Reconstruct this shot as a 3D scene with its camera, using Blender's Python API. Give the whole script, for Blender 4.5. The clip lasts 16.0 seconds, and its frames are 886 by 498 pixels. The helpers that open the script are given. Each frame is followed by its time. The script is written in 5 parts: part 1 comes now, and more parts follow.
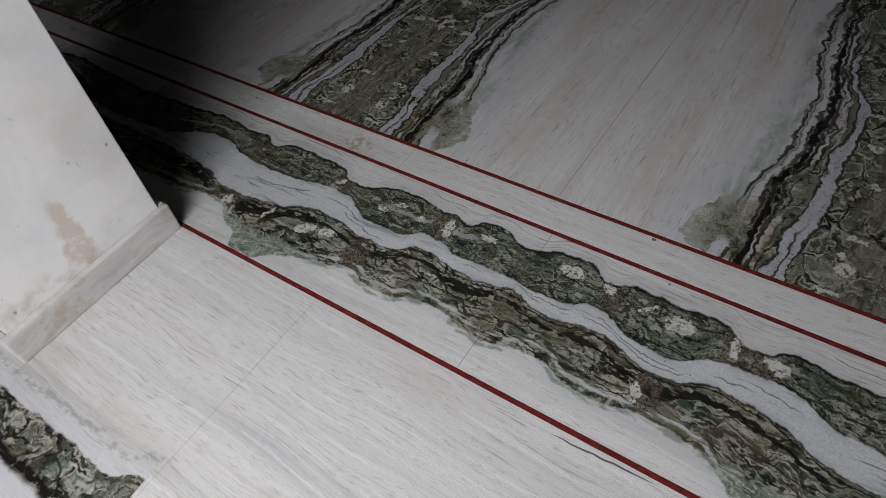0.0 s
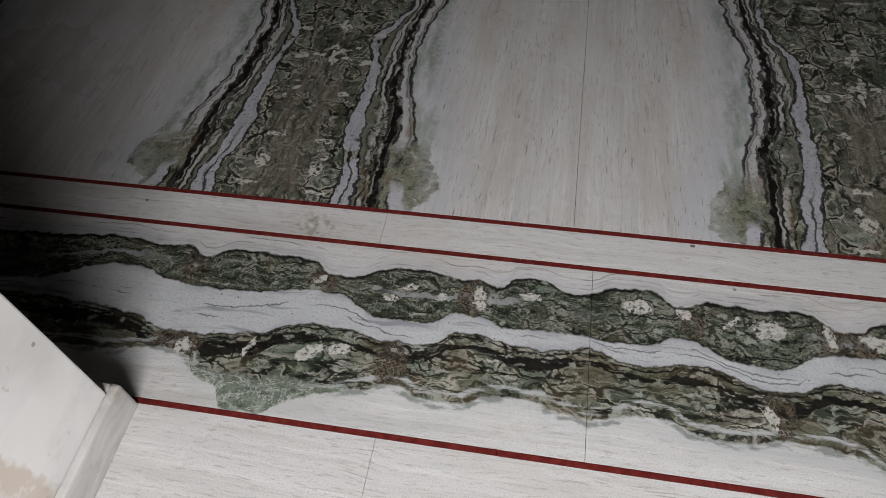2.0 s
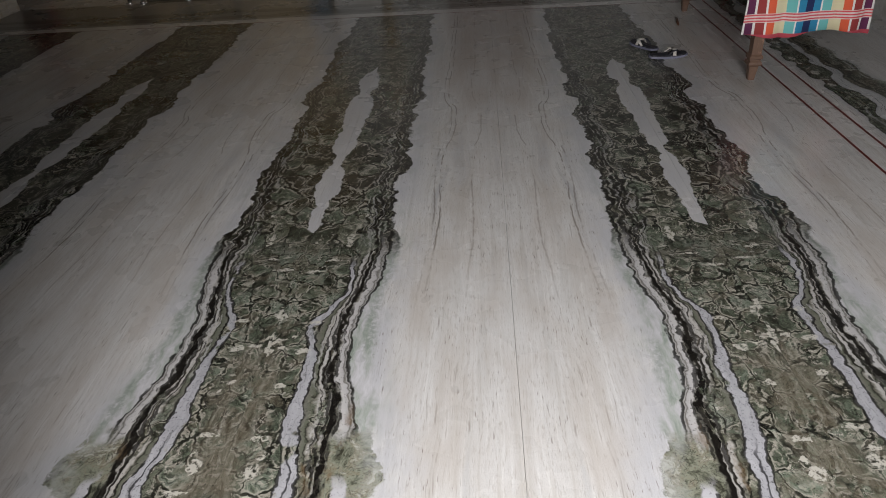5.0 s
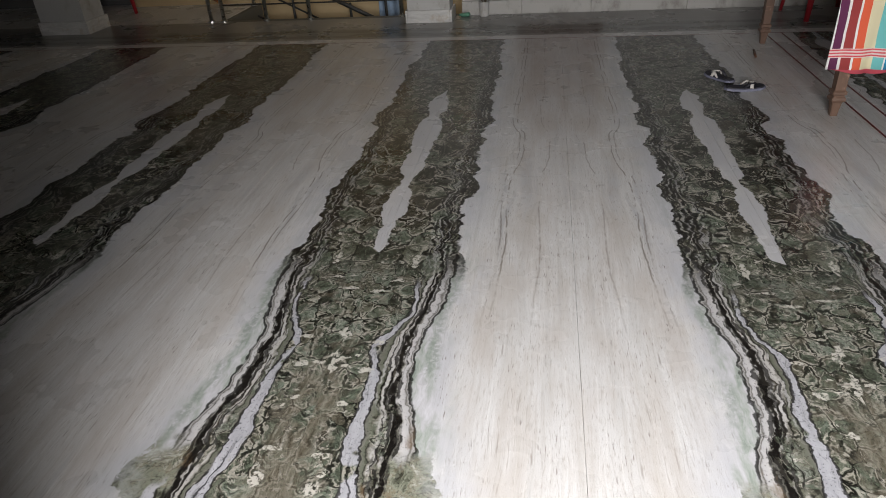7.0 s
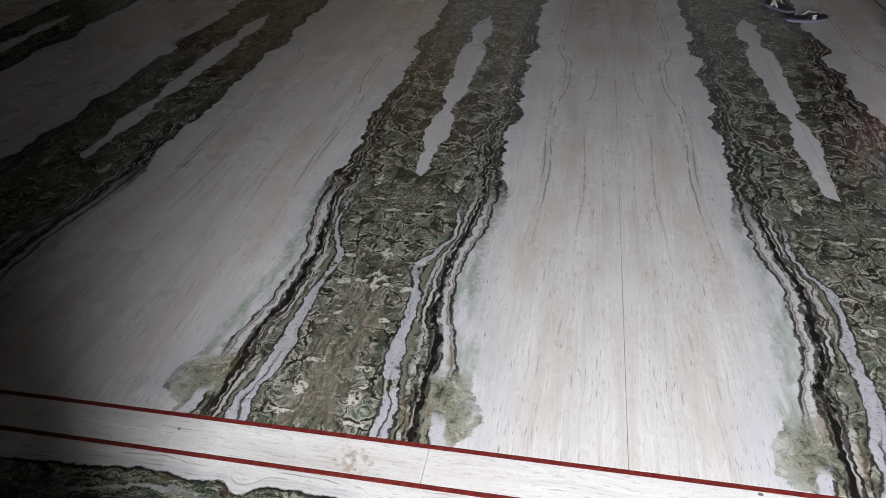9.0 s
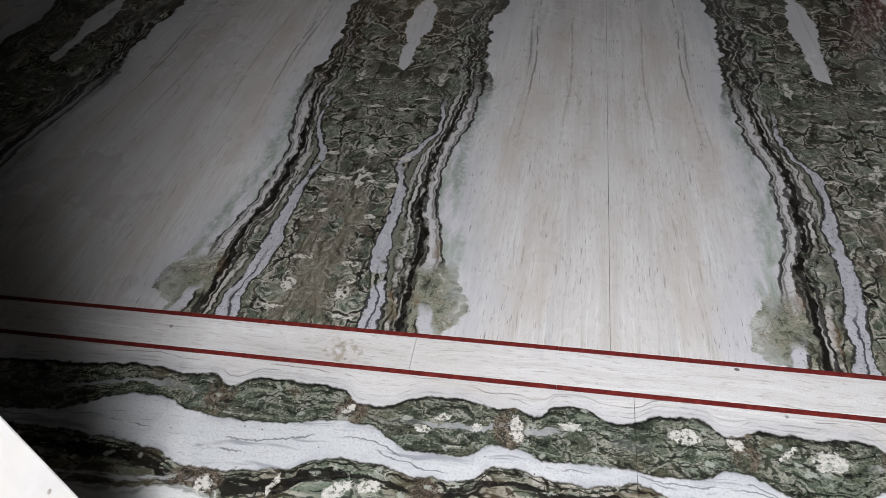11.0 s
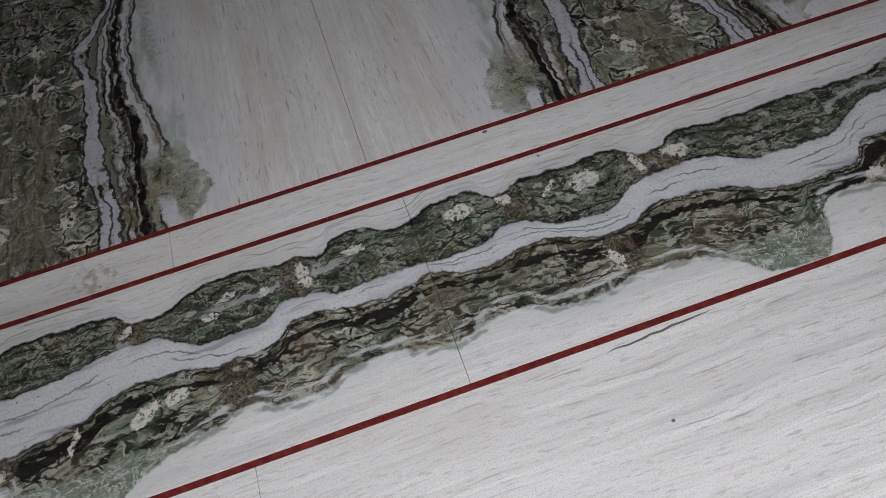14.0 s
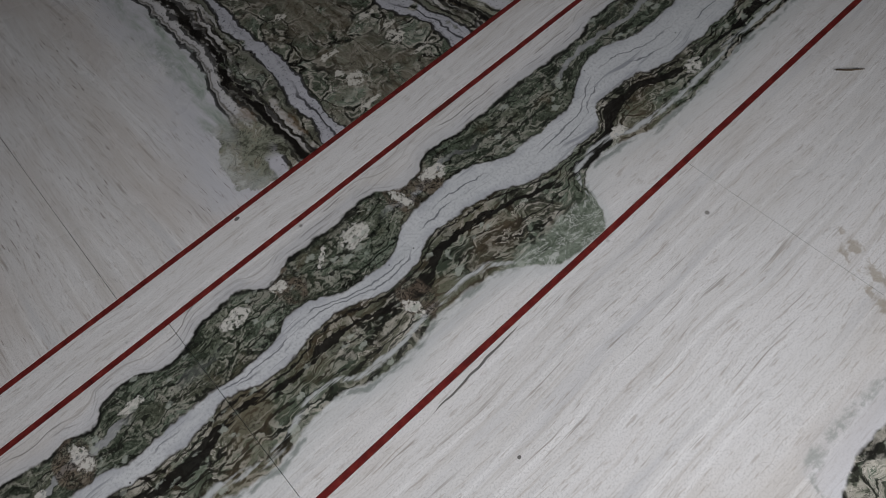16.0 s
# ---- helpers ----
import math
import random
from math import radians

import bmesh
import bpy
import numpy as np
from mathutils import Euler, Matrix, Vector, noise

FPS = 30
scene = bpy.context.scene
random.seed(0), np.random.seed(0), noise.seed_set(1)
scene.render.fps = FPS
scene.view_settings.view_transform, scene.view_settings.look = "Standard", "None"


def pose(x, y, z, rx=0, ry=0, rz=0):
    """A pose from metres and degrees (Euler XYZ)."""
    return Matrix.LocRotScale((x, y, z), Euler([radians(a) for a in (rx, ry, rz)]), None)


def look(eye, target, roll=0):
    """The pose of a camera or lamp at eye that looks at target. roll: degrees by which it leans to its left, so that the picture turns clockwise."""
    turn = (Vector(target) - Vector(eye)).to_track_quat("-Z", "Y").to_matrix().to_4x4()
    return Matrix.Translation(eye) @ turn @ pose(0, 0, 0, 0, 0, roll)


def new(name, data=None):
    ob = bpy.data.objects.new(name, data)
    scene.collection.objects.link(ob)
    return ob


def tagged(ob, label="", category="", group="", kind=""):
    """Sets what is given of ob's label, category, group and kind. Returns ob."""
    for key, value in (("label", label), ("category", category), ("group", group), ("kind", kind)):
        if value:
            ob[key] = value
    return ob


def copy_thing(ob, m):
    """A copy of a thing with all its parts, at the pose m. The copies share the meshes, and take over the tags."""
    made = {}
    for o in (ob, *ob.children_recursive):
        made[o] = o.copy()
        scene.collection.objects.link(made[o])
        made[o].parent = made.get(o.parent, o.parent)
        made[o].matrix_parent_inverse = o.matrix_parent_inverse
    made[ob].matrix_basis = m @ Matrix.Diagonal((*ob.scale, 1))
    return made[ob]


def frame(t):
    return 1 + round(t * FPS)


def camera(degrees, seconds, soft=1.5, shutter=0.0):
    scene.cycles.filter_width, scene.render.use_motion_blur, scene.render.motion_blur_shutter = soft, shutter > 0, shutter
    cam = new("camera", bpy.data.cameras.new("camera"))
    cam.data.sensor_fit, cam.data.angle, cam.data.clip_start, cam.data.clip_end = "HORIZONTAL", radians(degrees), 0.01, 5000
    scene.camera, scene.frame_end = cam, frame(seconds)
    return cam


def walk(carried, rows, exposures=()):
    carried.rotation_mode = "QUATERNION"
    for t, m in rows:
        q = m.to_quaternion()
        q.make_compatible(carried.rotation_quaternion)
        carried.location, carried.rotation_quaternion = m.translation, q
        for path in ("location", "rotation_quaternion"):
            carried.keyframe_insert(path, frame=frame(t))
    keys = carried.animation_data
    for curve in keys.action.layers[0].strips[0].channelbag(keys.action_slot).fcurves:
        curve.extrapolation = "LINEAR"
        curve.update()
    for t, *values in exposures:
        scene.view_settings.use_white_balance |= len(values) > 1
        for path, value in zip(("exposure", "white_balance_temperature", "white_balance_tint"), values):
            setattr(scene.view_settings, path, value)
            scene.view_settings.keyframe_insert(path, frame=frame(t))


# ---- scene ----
cam = camera(67.0, 16.0, 0.9)
PATH = [
    (0, (0.976, -1.081, 1.239), (0.117, -0.099, -0.277), -9.6),
    (0.5, (0.783, -1.104, 1.234), (0.151, -0.048, -0.342), -5.0),
    (1, (0.602, -1.155, 1.225), (0.203, 0.014, -0.348), -5.2),
    (1.5, (0.451, -1.064, 1.207), (0.058, 0.041, -0.413), -6.7),
    (2, (0.355, -0.986, 1.214), (0.083, 0.187, -0.383), -4.4),
    (2.5, (0.293, -0.984, 1.232), (0.162, 0.297, -0.298), -4.1),
    (3, (0.303, -0.975, 1.253), (0.162, 0.392, -0.2), -2.2),
    (3.5, (0.337, -0.958, 1.251), (0.157, 0.473, -0.135), -4.3),
    (4, (0.345, -0.947, 1.263), (0.211, 0.585, -0.016), -3.4),
    (4.5, (0.363, -0.935, 1.275), (0.239, 0.709, 0.142), -3.9),
    (7, (0.318, -0.916, 1.287), (0.029, 0.784, 0.274), -3.7),
    (7.5, (0.289, -0.923, 1.275), (-0.098, 0.734, 0.224), -4.2),
    (8, (0.282, -0.931, 1.266), (-0.117, 0.702, 0.181), -4.2),
    (8.5, (0.276, -0.934, 1.253), (-0.104, 0.672, 0.124), -3.7),
    (11, (0.301, -0.945, 1.213), (-0.029, 0.463, -0.169), -5.2),
    (11.5, (0.342, -0.95, 1.165), (0.028, 0.331, -0.338), -7.8),
    (12, (0.385, -0.918, 1.14), (0.189, 0.209, -0.5), -8.7),
    (12.5, (0.384, -0.94, 1.109), (0.3, 0.127, -0.58), -8.9),
    (13, (0.38, -0.943, 1.109), (0.371, 0.102, -0.597), -8.8),
    (13.5, (0.397, -0.947, 1.108), (0.467, 0.124, -0.579), -10.6),
    (14, (0.431, -0.944, 1.109), (0.573, 0.102, -0.59), -12.1),
    (14.5, (0.465, -0.941, 1.104), (0.667, 0.109, -0.587), -14.2),
    (15, (0.515, -0.933, 1.098), (0.808, 0.096, -0.591), -15.5),
    (15.5, (0.585, -0.918, 1.077), (0.946, 0.045, -0.638), -14.5),
    (16, (0.625, -0.874, 1.067), (1.135, -0.028, -0.672), -12.9),
]
EXPOSURE = [(0, -1.22, 6500, 10), (0.5, -1.26, 6500, 10), (1.5, -1.05, 6630, 10), (2.5, -0.58, 6760, 10), (3.5, -0.06, 6850, 10), (4.5, 0.23, 6820, 10), (7, 0.85, 6780, 10), (7.5, 0.85, 6650, 10), (8.5, 0.62, 6480, 10), (11, 0.12, 6500, 10), (11.5, -0.12, 6500, 10), (12.5, -0.95, 6370, 10), (14.5, -1.04, 6480, 10), (16, -1.22, 6500, 10)]
walk(cam, [(t, look(eye, target, roll)) for t, eye, target, roll in PATH], EXPOSURE)

# ---- world and daylight ----
world = bpy.data.worlds.new("world")
scene.world = world
world.use_nodes = True
wn = world.node_tree.nodes
sky = wn.new("ShaderNodeTexSky")
sky.sky_type, sky.sun_disc, sky.sun_elevation, sky.sun_rotation = "NISHITA", False, radians(38), radians(140)
world.node_tree.links.new(sky.outputs[0], wn["Background"].inputs[0])
wn["Background"].inputs[1].default_value = 0.12


def area_light(name, m, size_x, size_y, energy, colour, spread=180):
    data = bpy.data.lights.new(name, "AREA")
    data.shape, data.size, data.size_y, data.energy, data.color = "RECTANGLE", size_x, size_y, energy, colour
    data.spread = radians(spread)
    ob = new(name, data)
    ob.matrix_world = m
    return ob


# daylight in the unseen doorway behind the camera; added fill lamp in the stairwell
area_light("doorway_daylight", look((0.62, -2.42, 1.32), (0.5, -0.35, 0.0)), 1.5, 1.2, 68, (1.0, 0.99, 1.015), 115)
area_light("stair_fill", look((-0.52, 5.95, 1.6), (-3.0, 5.95, 0.3)), 0.5, 0.9, 5, (1.0, 0.95, 0.85))


# ---- node helpers ----
class Graph:
    """A small writer of shader nodes."""

    def __init__(self, name):
        self.mat = bpy.data.materials.new(name)
        self.mat.use_nodes = True
        self.tree = self.mat.node_tree
        self.bsdf = self.tree.nodes["Principled BSDF"]
        geo = self.tree.nodes.new("ShaderNodeNewGeometry")
        self.pos = geo.outputs["Position"]
        self.island = geo.outputs["Random Per Island"]
        sep = self.tree.nodes.new("ShaderNodeSeparateXYZ")
        self.tree.links.new(self.pos, sep.inputs[0])
        self.x, self.y, self.z = sep.outputs

    def put(self, socket, value):
        if isinstance(value, bpy.types.NodeSocket):
            self.tree.links.new(value, socket)
        elif isinstance(value, tuple) and len(value) == 3 and socket.type == "RGBA":
            socket.default_value = (*value, 1)
        else:
            socket.default_value = value

    def m(self, op, a, b=0.0, c=0.0):
        n = self.tree.nodes.new("ShaderNodeMath")
        n.operation = op
        for s, v in zip(n.inputs, (a, b, c)):
            self.put(s, v)
        return n.outputs[0]

    def add(self, *v):
        r = v[0]
        for w in v[1:]:
            r = self.m("ADD", r, w)
        return r

    def sub(self, a, b):
        return self.m("SUBTRACT", a, b)

    def mul(self, a, b, *more):
        r = self.m("MULTIPLY", a, b)
        for w in more:
            r = self.m("MULTIPLY", r, w)
        return r

    def inv(self, a):
        return self.m("SUBTRACT", 1.0, a)

    def step(self, v, lo, hi):
        """0 below lo, 1 above hi, smooth between."""
        n = self.tree.nodes.new("ShaderNodeMapRange")
        n.interpolation_type = "SMOOTHSTEP"
        flip = isinstance(lo, float) and isinstance(hi, float) and lo > hi
        self.put(n.inputs["Value"], v)
        self.put(n.inputs["From Min"], hi if flip else lo)
        self.put(n.inputs["From Max"], lo if flip else hi)
        n.inputs["To Min"].default_value, n.inputs["To Max"].default_value = (1, 0) if flip else (0, 1)
        return n.outputs[0]

    def vec(self, x, y=0.0, z=0.0):
        n = self.tree.nodes.new("ShaderNodeCombineXYZ")
        for s, v in zip(n.inputs, (x, y, z)):
            self.put(s, v)
        return n.outputs[0]

    def noise(self, vec, scale, detail=3.0, rough=0.55, twist=0.0):
        n = self.tree.nodes.new("ShaderNodeTexNoise")
        for k, v in (("Vector", vec), ("Scale", scale), ("Detail", detail), ("Roughness", rough), ("Distortion", twist)):
            self.put(n.inputs[k], v)
        return n.outputs["Fac"]

    def wob(self, vec, scale, size, detail=2.0, rough=0.5):
        return self.mul(self.sub(self.noise(vec, scale, detail, rough), 0.5), size * 2)

    def cells(self, vec, scale, feature="F1", out="Distance", random=1.0):
        n = self.tree.nodes.new("ShaderNodeTexVoronoi")
        n.feature = feature
        self.put(n.inputs["Vector"], vec)
        self.put(n.inputs["Scale"], scale)
        self.put(n.inputs["Randomness"], random)
        return n.outputs[out]

    def mix(self, f, a, b, how="MIX"):
        n = self.tree.nodes.new("ShaderNodeMix")
        n.data_type, n.blend_type = "RGBA", how
        self.put(n.inputs[0], f)
        self.put(n.inputs[6], a)
        self.put(n.inputs[7], b)
        return n.outputs[2]

    def ramp(self, f, stops, smooth=False):
        n = self.tree.nodes.new("ShaderNodeValToRGB")
        n.color_ramp.interpolation = "EASE" if smooth else "LINEAR"
        e = n.color_ramp.elements
        while len(e) < len(stops):
            e.new(0.5)
        for el, (p, c) in zip(e, stops):
            el.position = p
            el.color = (*c, 1) if isinstance(c, tuple) else (c, c, c, 1)
        self.put(n.inputs[0], f)
        return n.outputs[0]

    def curve(self, v, pts):
        """A smooth line through (v, value) pairs."""
        xs, ys = [p[0] for p in pts], [p[1] for p in pts]
        x0, x1, y0, y1 = min(xs), max(xs), min(ys), max(ys)
        n = self.tree.nodes.new("ShaderNodeFloatCurve")
        c = n.mapping.curves[0]
        want = [((a - x0) / (x1 - x0), (b - y0) / (y1 - y0)) for a, b in sorted(pts)]
        while len(c.points) < len(want):
            c.points.new(0.5, 0.5)
        for p, q in zip(c.points, want):
            p.location = q
        n.mapping.update()
        self.put(n.inputs["Value"], self.m("DIVIDE", self.sub(v, x0), x1 - x0))
        return self.m("MULTIPLY_ADD", n.outputs[0], y1 - y0, y0)

    def blob(self, x, y, x0, y0, rx, ry, turn=0.0):
        """1 inside a ragged ellipse."""
        dx, dy = self.sub(x, x0), self.sub(y, y0)
        c, s = math.cos(radians(turn)), math.sin(radians(turn))
        u = self.m("DIVIDE", self.add(self.mul(dx, c), self.mul(dy, s)), rx)
        v = self.m("DIVIDE", self.sub(self.mul(dy, c), self.mul(dx, s)), ry)
        return self.step(self.add(self.mul(u, u), self.mul(v, v)), 1.15, 0.75)

    def top(self, *v):
        r = v[0]
        for w in v[1:]:
            r = self.m("MAXIMUM", r, w)
        return r

    def finish(self, colour, rough=0.5, bump=None, depth=0.001, **more):
        self.put(self.bsdf.inputs["Base Color"], colour)
        self.put(self.bsdf.inputs["Roughness"], rough)
        for k, v in more.items():
            self.put(self.bsdf.inputs[k.replace("_", " ")], v)
        if bump is not None:
            b = self.tree.nodes.new("ShaderNodeBump")
            b.inputs["Strength"].default_value, b.inputs["Distance"].default_value = 1.0, depth
            self.put(b.inputs["Height"], bump)
            self.put(self.bsdf.inputs["Normal"], b.outputs[0])
        return self.mat


def white_marble(g, along, across, warm=1.0):
    """Polished white marble whose grain runs with the first coordinate."""
    a, c = along, across
    bend = g.add(c, g.wob(g.vec(g.mul(a, 1.6), g.mul(c, 3.0)), 1.0, 0.035), g.wob(g.vec(g.mul(a, 6), g.mul(c, 9.0)), 1.0, 0.006))
    broad = g.noise(g.vec(g.mul(a, 0.9), g.mul(bend, 14)), 1.0, 4, 0.6)
    fine = g.noise(g.vec(g.mul(a, 1.6), g.mul(bend, 75)), 1.0, 5, 0.62)
    col = g.ramp(broad, [(0.28, (0.50, 0.505, 0.52)), (0.44, (0.64, 0.635, 0.625)), (0.58, (0.68, 0.675, 0.67)), (0.72, (0.58, 0.56, 0.53))])
    col = g.mix(g.mul(g.step(fine, 0.52, 0.70), 0.42), col, (0.45, 0.42, 0.385))
    col = g.mix(g.mul(g.step(fine, 0.47, 0.33), 0.55), col, (0.80, 0.80, 0.795))
    # short dark hairlines and specks
    hair = g.noise(g.vec(g.mul(a, 5.5), g.mul(bend, 130)), 1.0, 3, 0.6)
    where = g.step(g.noise(g.vec(g.mul(a, 3.0), g.mul(c, 9.0), 3.3), 1.0, 2), 0.44, 0.6)
    col = g.mix(g.mul(g.step(hair, 0.60, 0.70), where, 0.65), col, (0.20, 0.17, 0.14))
    speck = g.cells(g.vec(g.mul(a, 14), g.mul(c, 14)), 1.0)
    pick = g.step(g.noise(g.vec(a, c, 7.7), 5.0, 1), 0.56, 0.62)
    col = g.mix(g.mul(g.step(speck, 0.085, 0.04), pick, 0.8), col, (0.07, 0.065, 0.055))
    dashes = g.noise(g.vec(g.mul(a, 26), g.mul(bend, 210)), 1.0, 3, 0.65)
    col = g.mix(g.mul(g.step(dashes, 0.55, 0.68), 0.55), col, (0.34, 0.30, 0.265))
    crystal = g.noise(g.vec(a, c), 330, 3, 0.7)
    col = g.mix(g.mul(g.step(crystal, 0.46, 0.66), 0.5), col, (0.38, 0.38, 0.38))
    dirt = g.noise(g.vec(g.mul(a, 0.6), g.mul(c, 2.0), 1.5), 3.2, 5, 0.65)
    return g.mix(g.mul(g.step(dirt, 0.48, 0.74), 0.32), col, (0.42, 0.37, 0.31))


def green_core(g, p, x, y, sx, sy, light=0.0, seed=0.0):
    """Mottled olive, green and brown stone in rounded nodules with dark and pale rims and quartz shards; sx, sy are nodules to the metre."""
    swap = g.vec(y, x, 4.1 + seed)
    q = g.vec(g.add(g.mul(x, sx), g.wob(p, sx * 0.6, 0.65), g.wob(p, sx * 2.1, 0.30, 3)), g.add(g.mul(y, sy), g.wob(swap, sy * 0.6, 0.65), g.wob(swap, sy * 2.1, 0.30, 3)), seed)
    split = g.tree.nodes.new("ShaderNodeSeparateColor")
    g.put(split.inputs[0], g.cells(q, 1.0, "F1", "Color"))
    grain = g.noise(q, 1.9, 5, 0.62, 0.7)
    tone = g.add(g.mul(split.outputs[0], 0.36), g.mul(grain, 0.90), g.add(light, -0.10))
    col = g.ramp(tone, [(0.30, (0.014, 0.014, 0.010)), (0.42, (0.046, 0.052, 0.037)), (0.53, (0.090, 0.108, 0.078)), (0.64, (0.133, 0.162, 0.120)), (0.76, (0.20, 0.230, 0.185)), (0.92, (0.40, 0.395, 0.335))])
    browns = g.mix(grain, (0.045, 0.035, 0.024), (0.25, 0.222, 0.165))
    col = g.mix(g.mul(g.step(split.outputs[1], 0.55, 0.90), 0.45), col, browns)
    gate = g.noise(p, sx * 1.1, 3, 0.6)
    gate2 = g.noise(swap, sx * 1.2, 3, 0.6)
    # rings inside the nodules
    heart = g.cells(q, 1.0)
    ring = g.m("SINE", g.add(g.mul(heart, 21.0), g.mul(g.noise(p, sx * 1.4, 3, 0.55), 7.0)))
    col = g.mix(g.mul(g.step(ring, 0.50, 0.92), g.step(gate, 0.42, 0.54), 0.66), col, (0.020, 0.020, 0.015))
    col = g.mix(g.mul(g.step(ring, -0.66, -0.95), g.step(gate2, 0.52, 0.60), 0.62), col, (0.37, 0.355, 0.30))
    # broken rims, dark with a pale thread beside them
    rim = g.add(g.cells(q, 1.0, "DISTANCE_TO_EDGE"), g.wob(p, sx * 3, 0.09, 4, 0.6))
    col = g.mix(g.mul(g.step(rim, 0.15, 0.10), g.step(rim, 0.04, 0.07), g.step(gate2, 0.45, 0.53), 0.75), col, (0.42, 0.40, 0.345))
    col = g.mix(g.mul(g.step(rim, 0.055, 0.025), g.step(gate, 0.62, 0.52), 0.92), col, (0.010, 0.010, 0.008))
    # wavy hair veins, dark and pale
    vein = g.m("ABSOLUTE", g.sub(g.noise(q, 0.9, 4, 0.62, 1.4), 0.5))
    col = g.mix(g.mul(g.step(vein, 0.016, 0.005), g.step(gate, 0.48, 0.56), 0.8), col, (0.52, 0.49, 0.43))
    vein2 = g.m("ABSOLUTE", g.sub(g.noise(q, 1.7, 4, 0.64, 1.2), 0.48))
    col = g.mix(g.mul(g.step(vein2, 0.026, 0.006), g.step(gate2, 0.62, 0.50), 0.75), col, (0.014, 0.013, 0.010))
    # ragged quartz shards
    shard = g.cells(g.vec(g.add(g.mul(x, sx * 0.8), g.wob(p, sx * 1.6, 0.8, 4, 0.68)), g.add(g.mul(y, sy * 1.7), g.wob(swap, sx * 1.8, 0.8, 4, 0.68)), seed), 1.0)
    col = g.mix(g.mul(g.step(shard, 0.20, 0.11), g.step(g.noise(p, sx * 0.8, 2), 0.50, 0.56), 0.85), col, (0.60, 0.58, 0.52))
    # crystal grain
    fleck = g.noise(p, 190, 4, 0.72)
    col = g.mix(g.mul(g.step(fleck, 0.46, 0.32), 0.7), col, (0.010, 0.010, 0.008))
    return g.mix(g.mul(g.step(fleck, 0.57, 0.72), 0.55), col, (0.36, 0.355, 0.30))


SLAB, JOINT = 0.724, -0.287


def field_marble():
    """The hall's floor: book-matched slabs, mirrored at every joint, white with a green band."""
    g = Graph("book_matched_marble")
    d0 = g.m("PINGPONG", g.sub(g.x, JOINT), SLAB)
    which = g.m("FLOOR", g.m("DIVIDE", g.sub(g.x, JOINT), SLAB))
    odd = g.m("PINGPONG", which, 1.0)
    y = g.add(g.y, g.mul(g.m("SINE", g.mul(which, 2.3)), 0.02))
    # the saw's cut shifts the pattern a little to one side of each joint
    d1 = g.add(d0, g.m("MULTIPLY_ADD", odd, -0.034, 0.016))
    mp = g.vec(d0, y)
    own = g.vec(d0, y, g.mul(which, 0.21))
    near = g.step(g.add(y, g.wob(own, 5, 0.10)), 1.22, 0.92)
    remote = g.inv(near)
    # lumps push the lines about, more so in the remote part
    push = g.add(g.wob(own, 9, 0.020), g.wob(own, 23, 0.014, 3), g.wob(own, 62, 0.006, 3))
    bulge = g.mul(g.add(g.wob(g.vec(g.mul(d0, 0.6), y, g.mul(which, 0.6)), 7, 0.050, 2), g.wob(own, 17, 0.016, 2)), remote)
    d = g.add(d1, push, bulge, g.wob(g.vec(g.mul(which, 3.7), g.mul(y, 1.1)), 1.0, 0.016))
    edge = g.curve(y, [(0, 0.350), (0.03, 0.362), (0.07, 0.405), (0.12, 0.400), (0.18, 0.375), (0.28, 0.355), (0.39, 0.336), (0.52, 0.321), (0.65, 0.315), (0.8, 0.317), (0.96, 0.336), (1.1, 0.340), (1.22, 0.322), (1.34, 0.314), (1.56, 0.300), (1.74, 0.334), (1.88, 0.310), (2.02, 0.304), (2.3, 0.312), (2.51, 0.290), (2.64, 0.346), (2.8, 0.320), (3.1, 0.306), (3.4, 0.318), (3.7, 0.320), (4.0, 0.300), (4.3, 0.292), (4.6, 0.32)])
    lilac_in = g.curve(y, [(0, 0.153), (0.07, 0.157), (0.17, 0.137), (0.27, 0.128), (0.38, 0.134), (0.5, 0.133), (0.6, 0.125), (0.66, 0.118), (0.72, 0.145), (0.78, 0.172), (0.9, 0.198), (1.05, 0.192), (1.3, 0.192)])
    lilac_out = g.curve(y, [(0, 0.208), (0.08, 0.200), (0.17, 0.185), (0.27, 0.175), (0.38, 0.172), (0.5, 0.166), (0.64, 0.148), (0.72, 0.168), (0.78, 0.192), (0.9, 0.216), (1.05, 0.208), (1.3, 0.192)])
    line = g.curve(y, [(0, 0.256), (0.08, 0.251), (0.17, 0.251), (0.28, 0.252), (0.38, 0.237), (0.5, 0.218), (0.64, 0.219), (0.78, 0.235), (0.96, 0.258), (1.13, 0.264), (1.34, 0.255), (1.55, 0.248), (1.8, 0.275), (2.05, 0.255), (2.27, 0.270), (2.5, 0.240), (2.69, 0.272), (3.0, 0.262), (3.44, 0.285), (3.8, 0.270), (4.17, 0.280), (4.6, 0.27)])
    thin = g.curve(y, [(0, 0.322), (0.22, 0.316), (0.3, 0.302), (0.39, 0.281), (0.5, 0.262), (0.64, 0.262), (0.79, 0.288), (0.96, 0.308), (1.14, 0.312), (1.4, 0.290), (1.74, 0.310), (2.05, 0.285), (2.5, 0.268), (2.66, 0.318), (3.0, 0.290), (3.7, 0.300), (4.6, 0.30)])
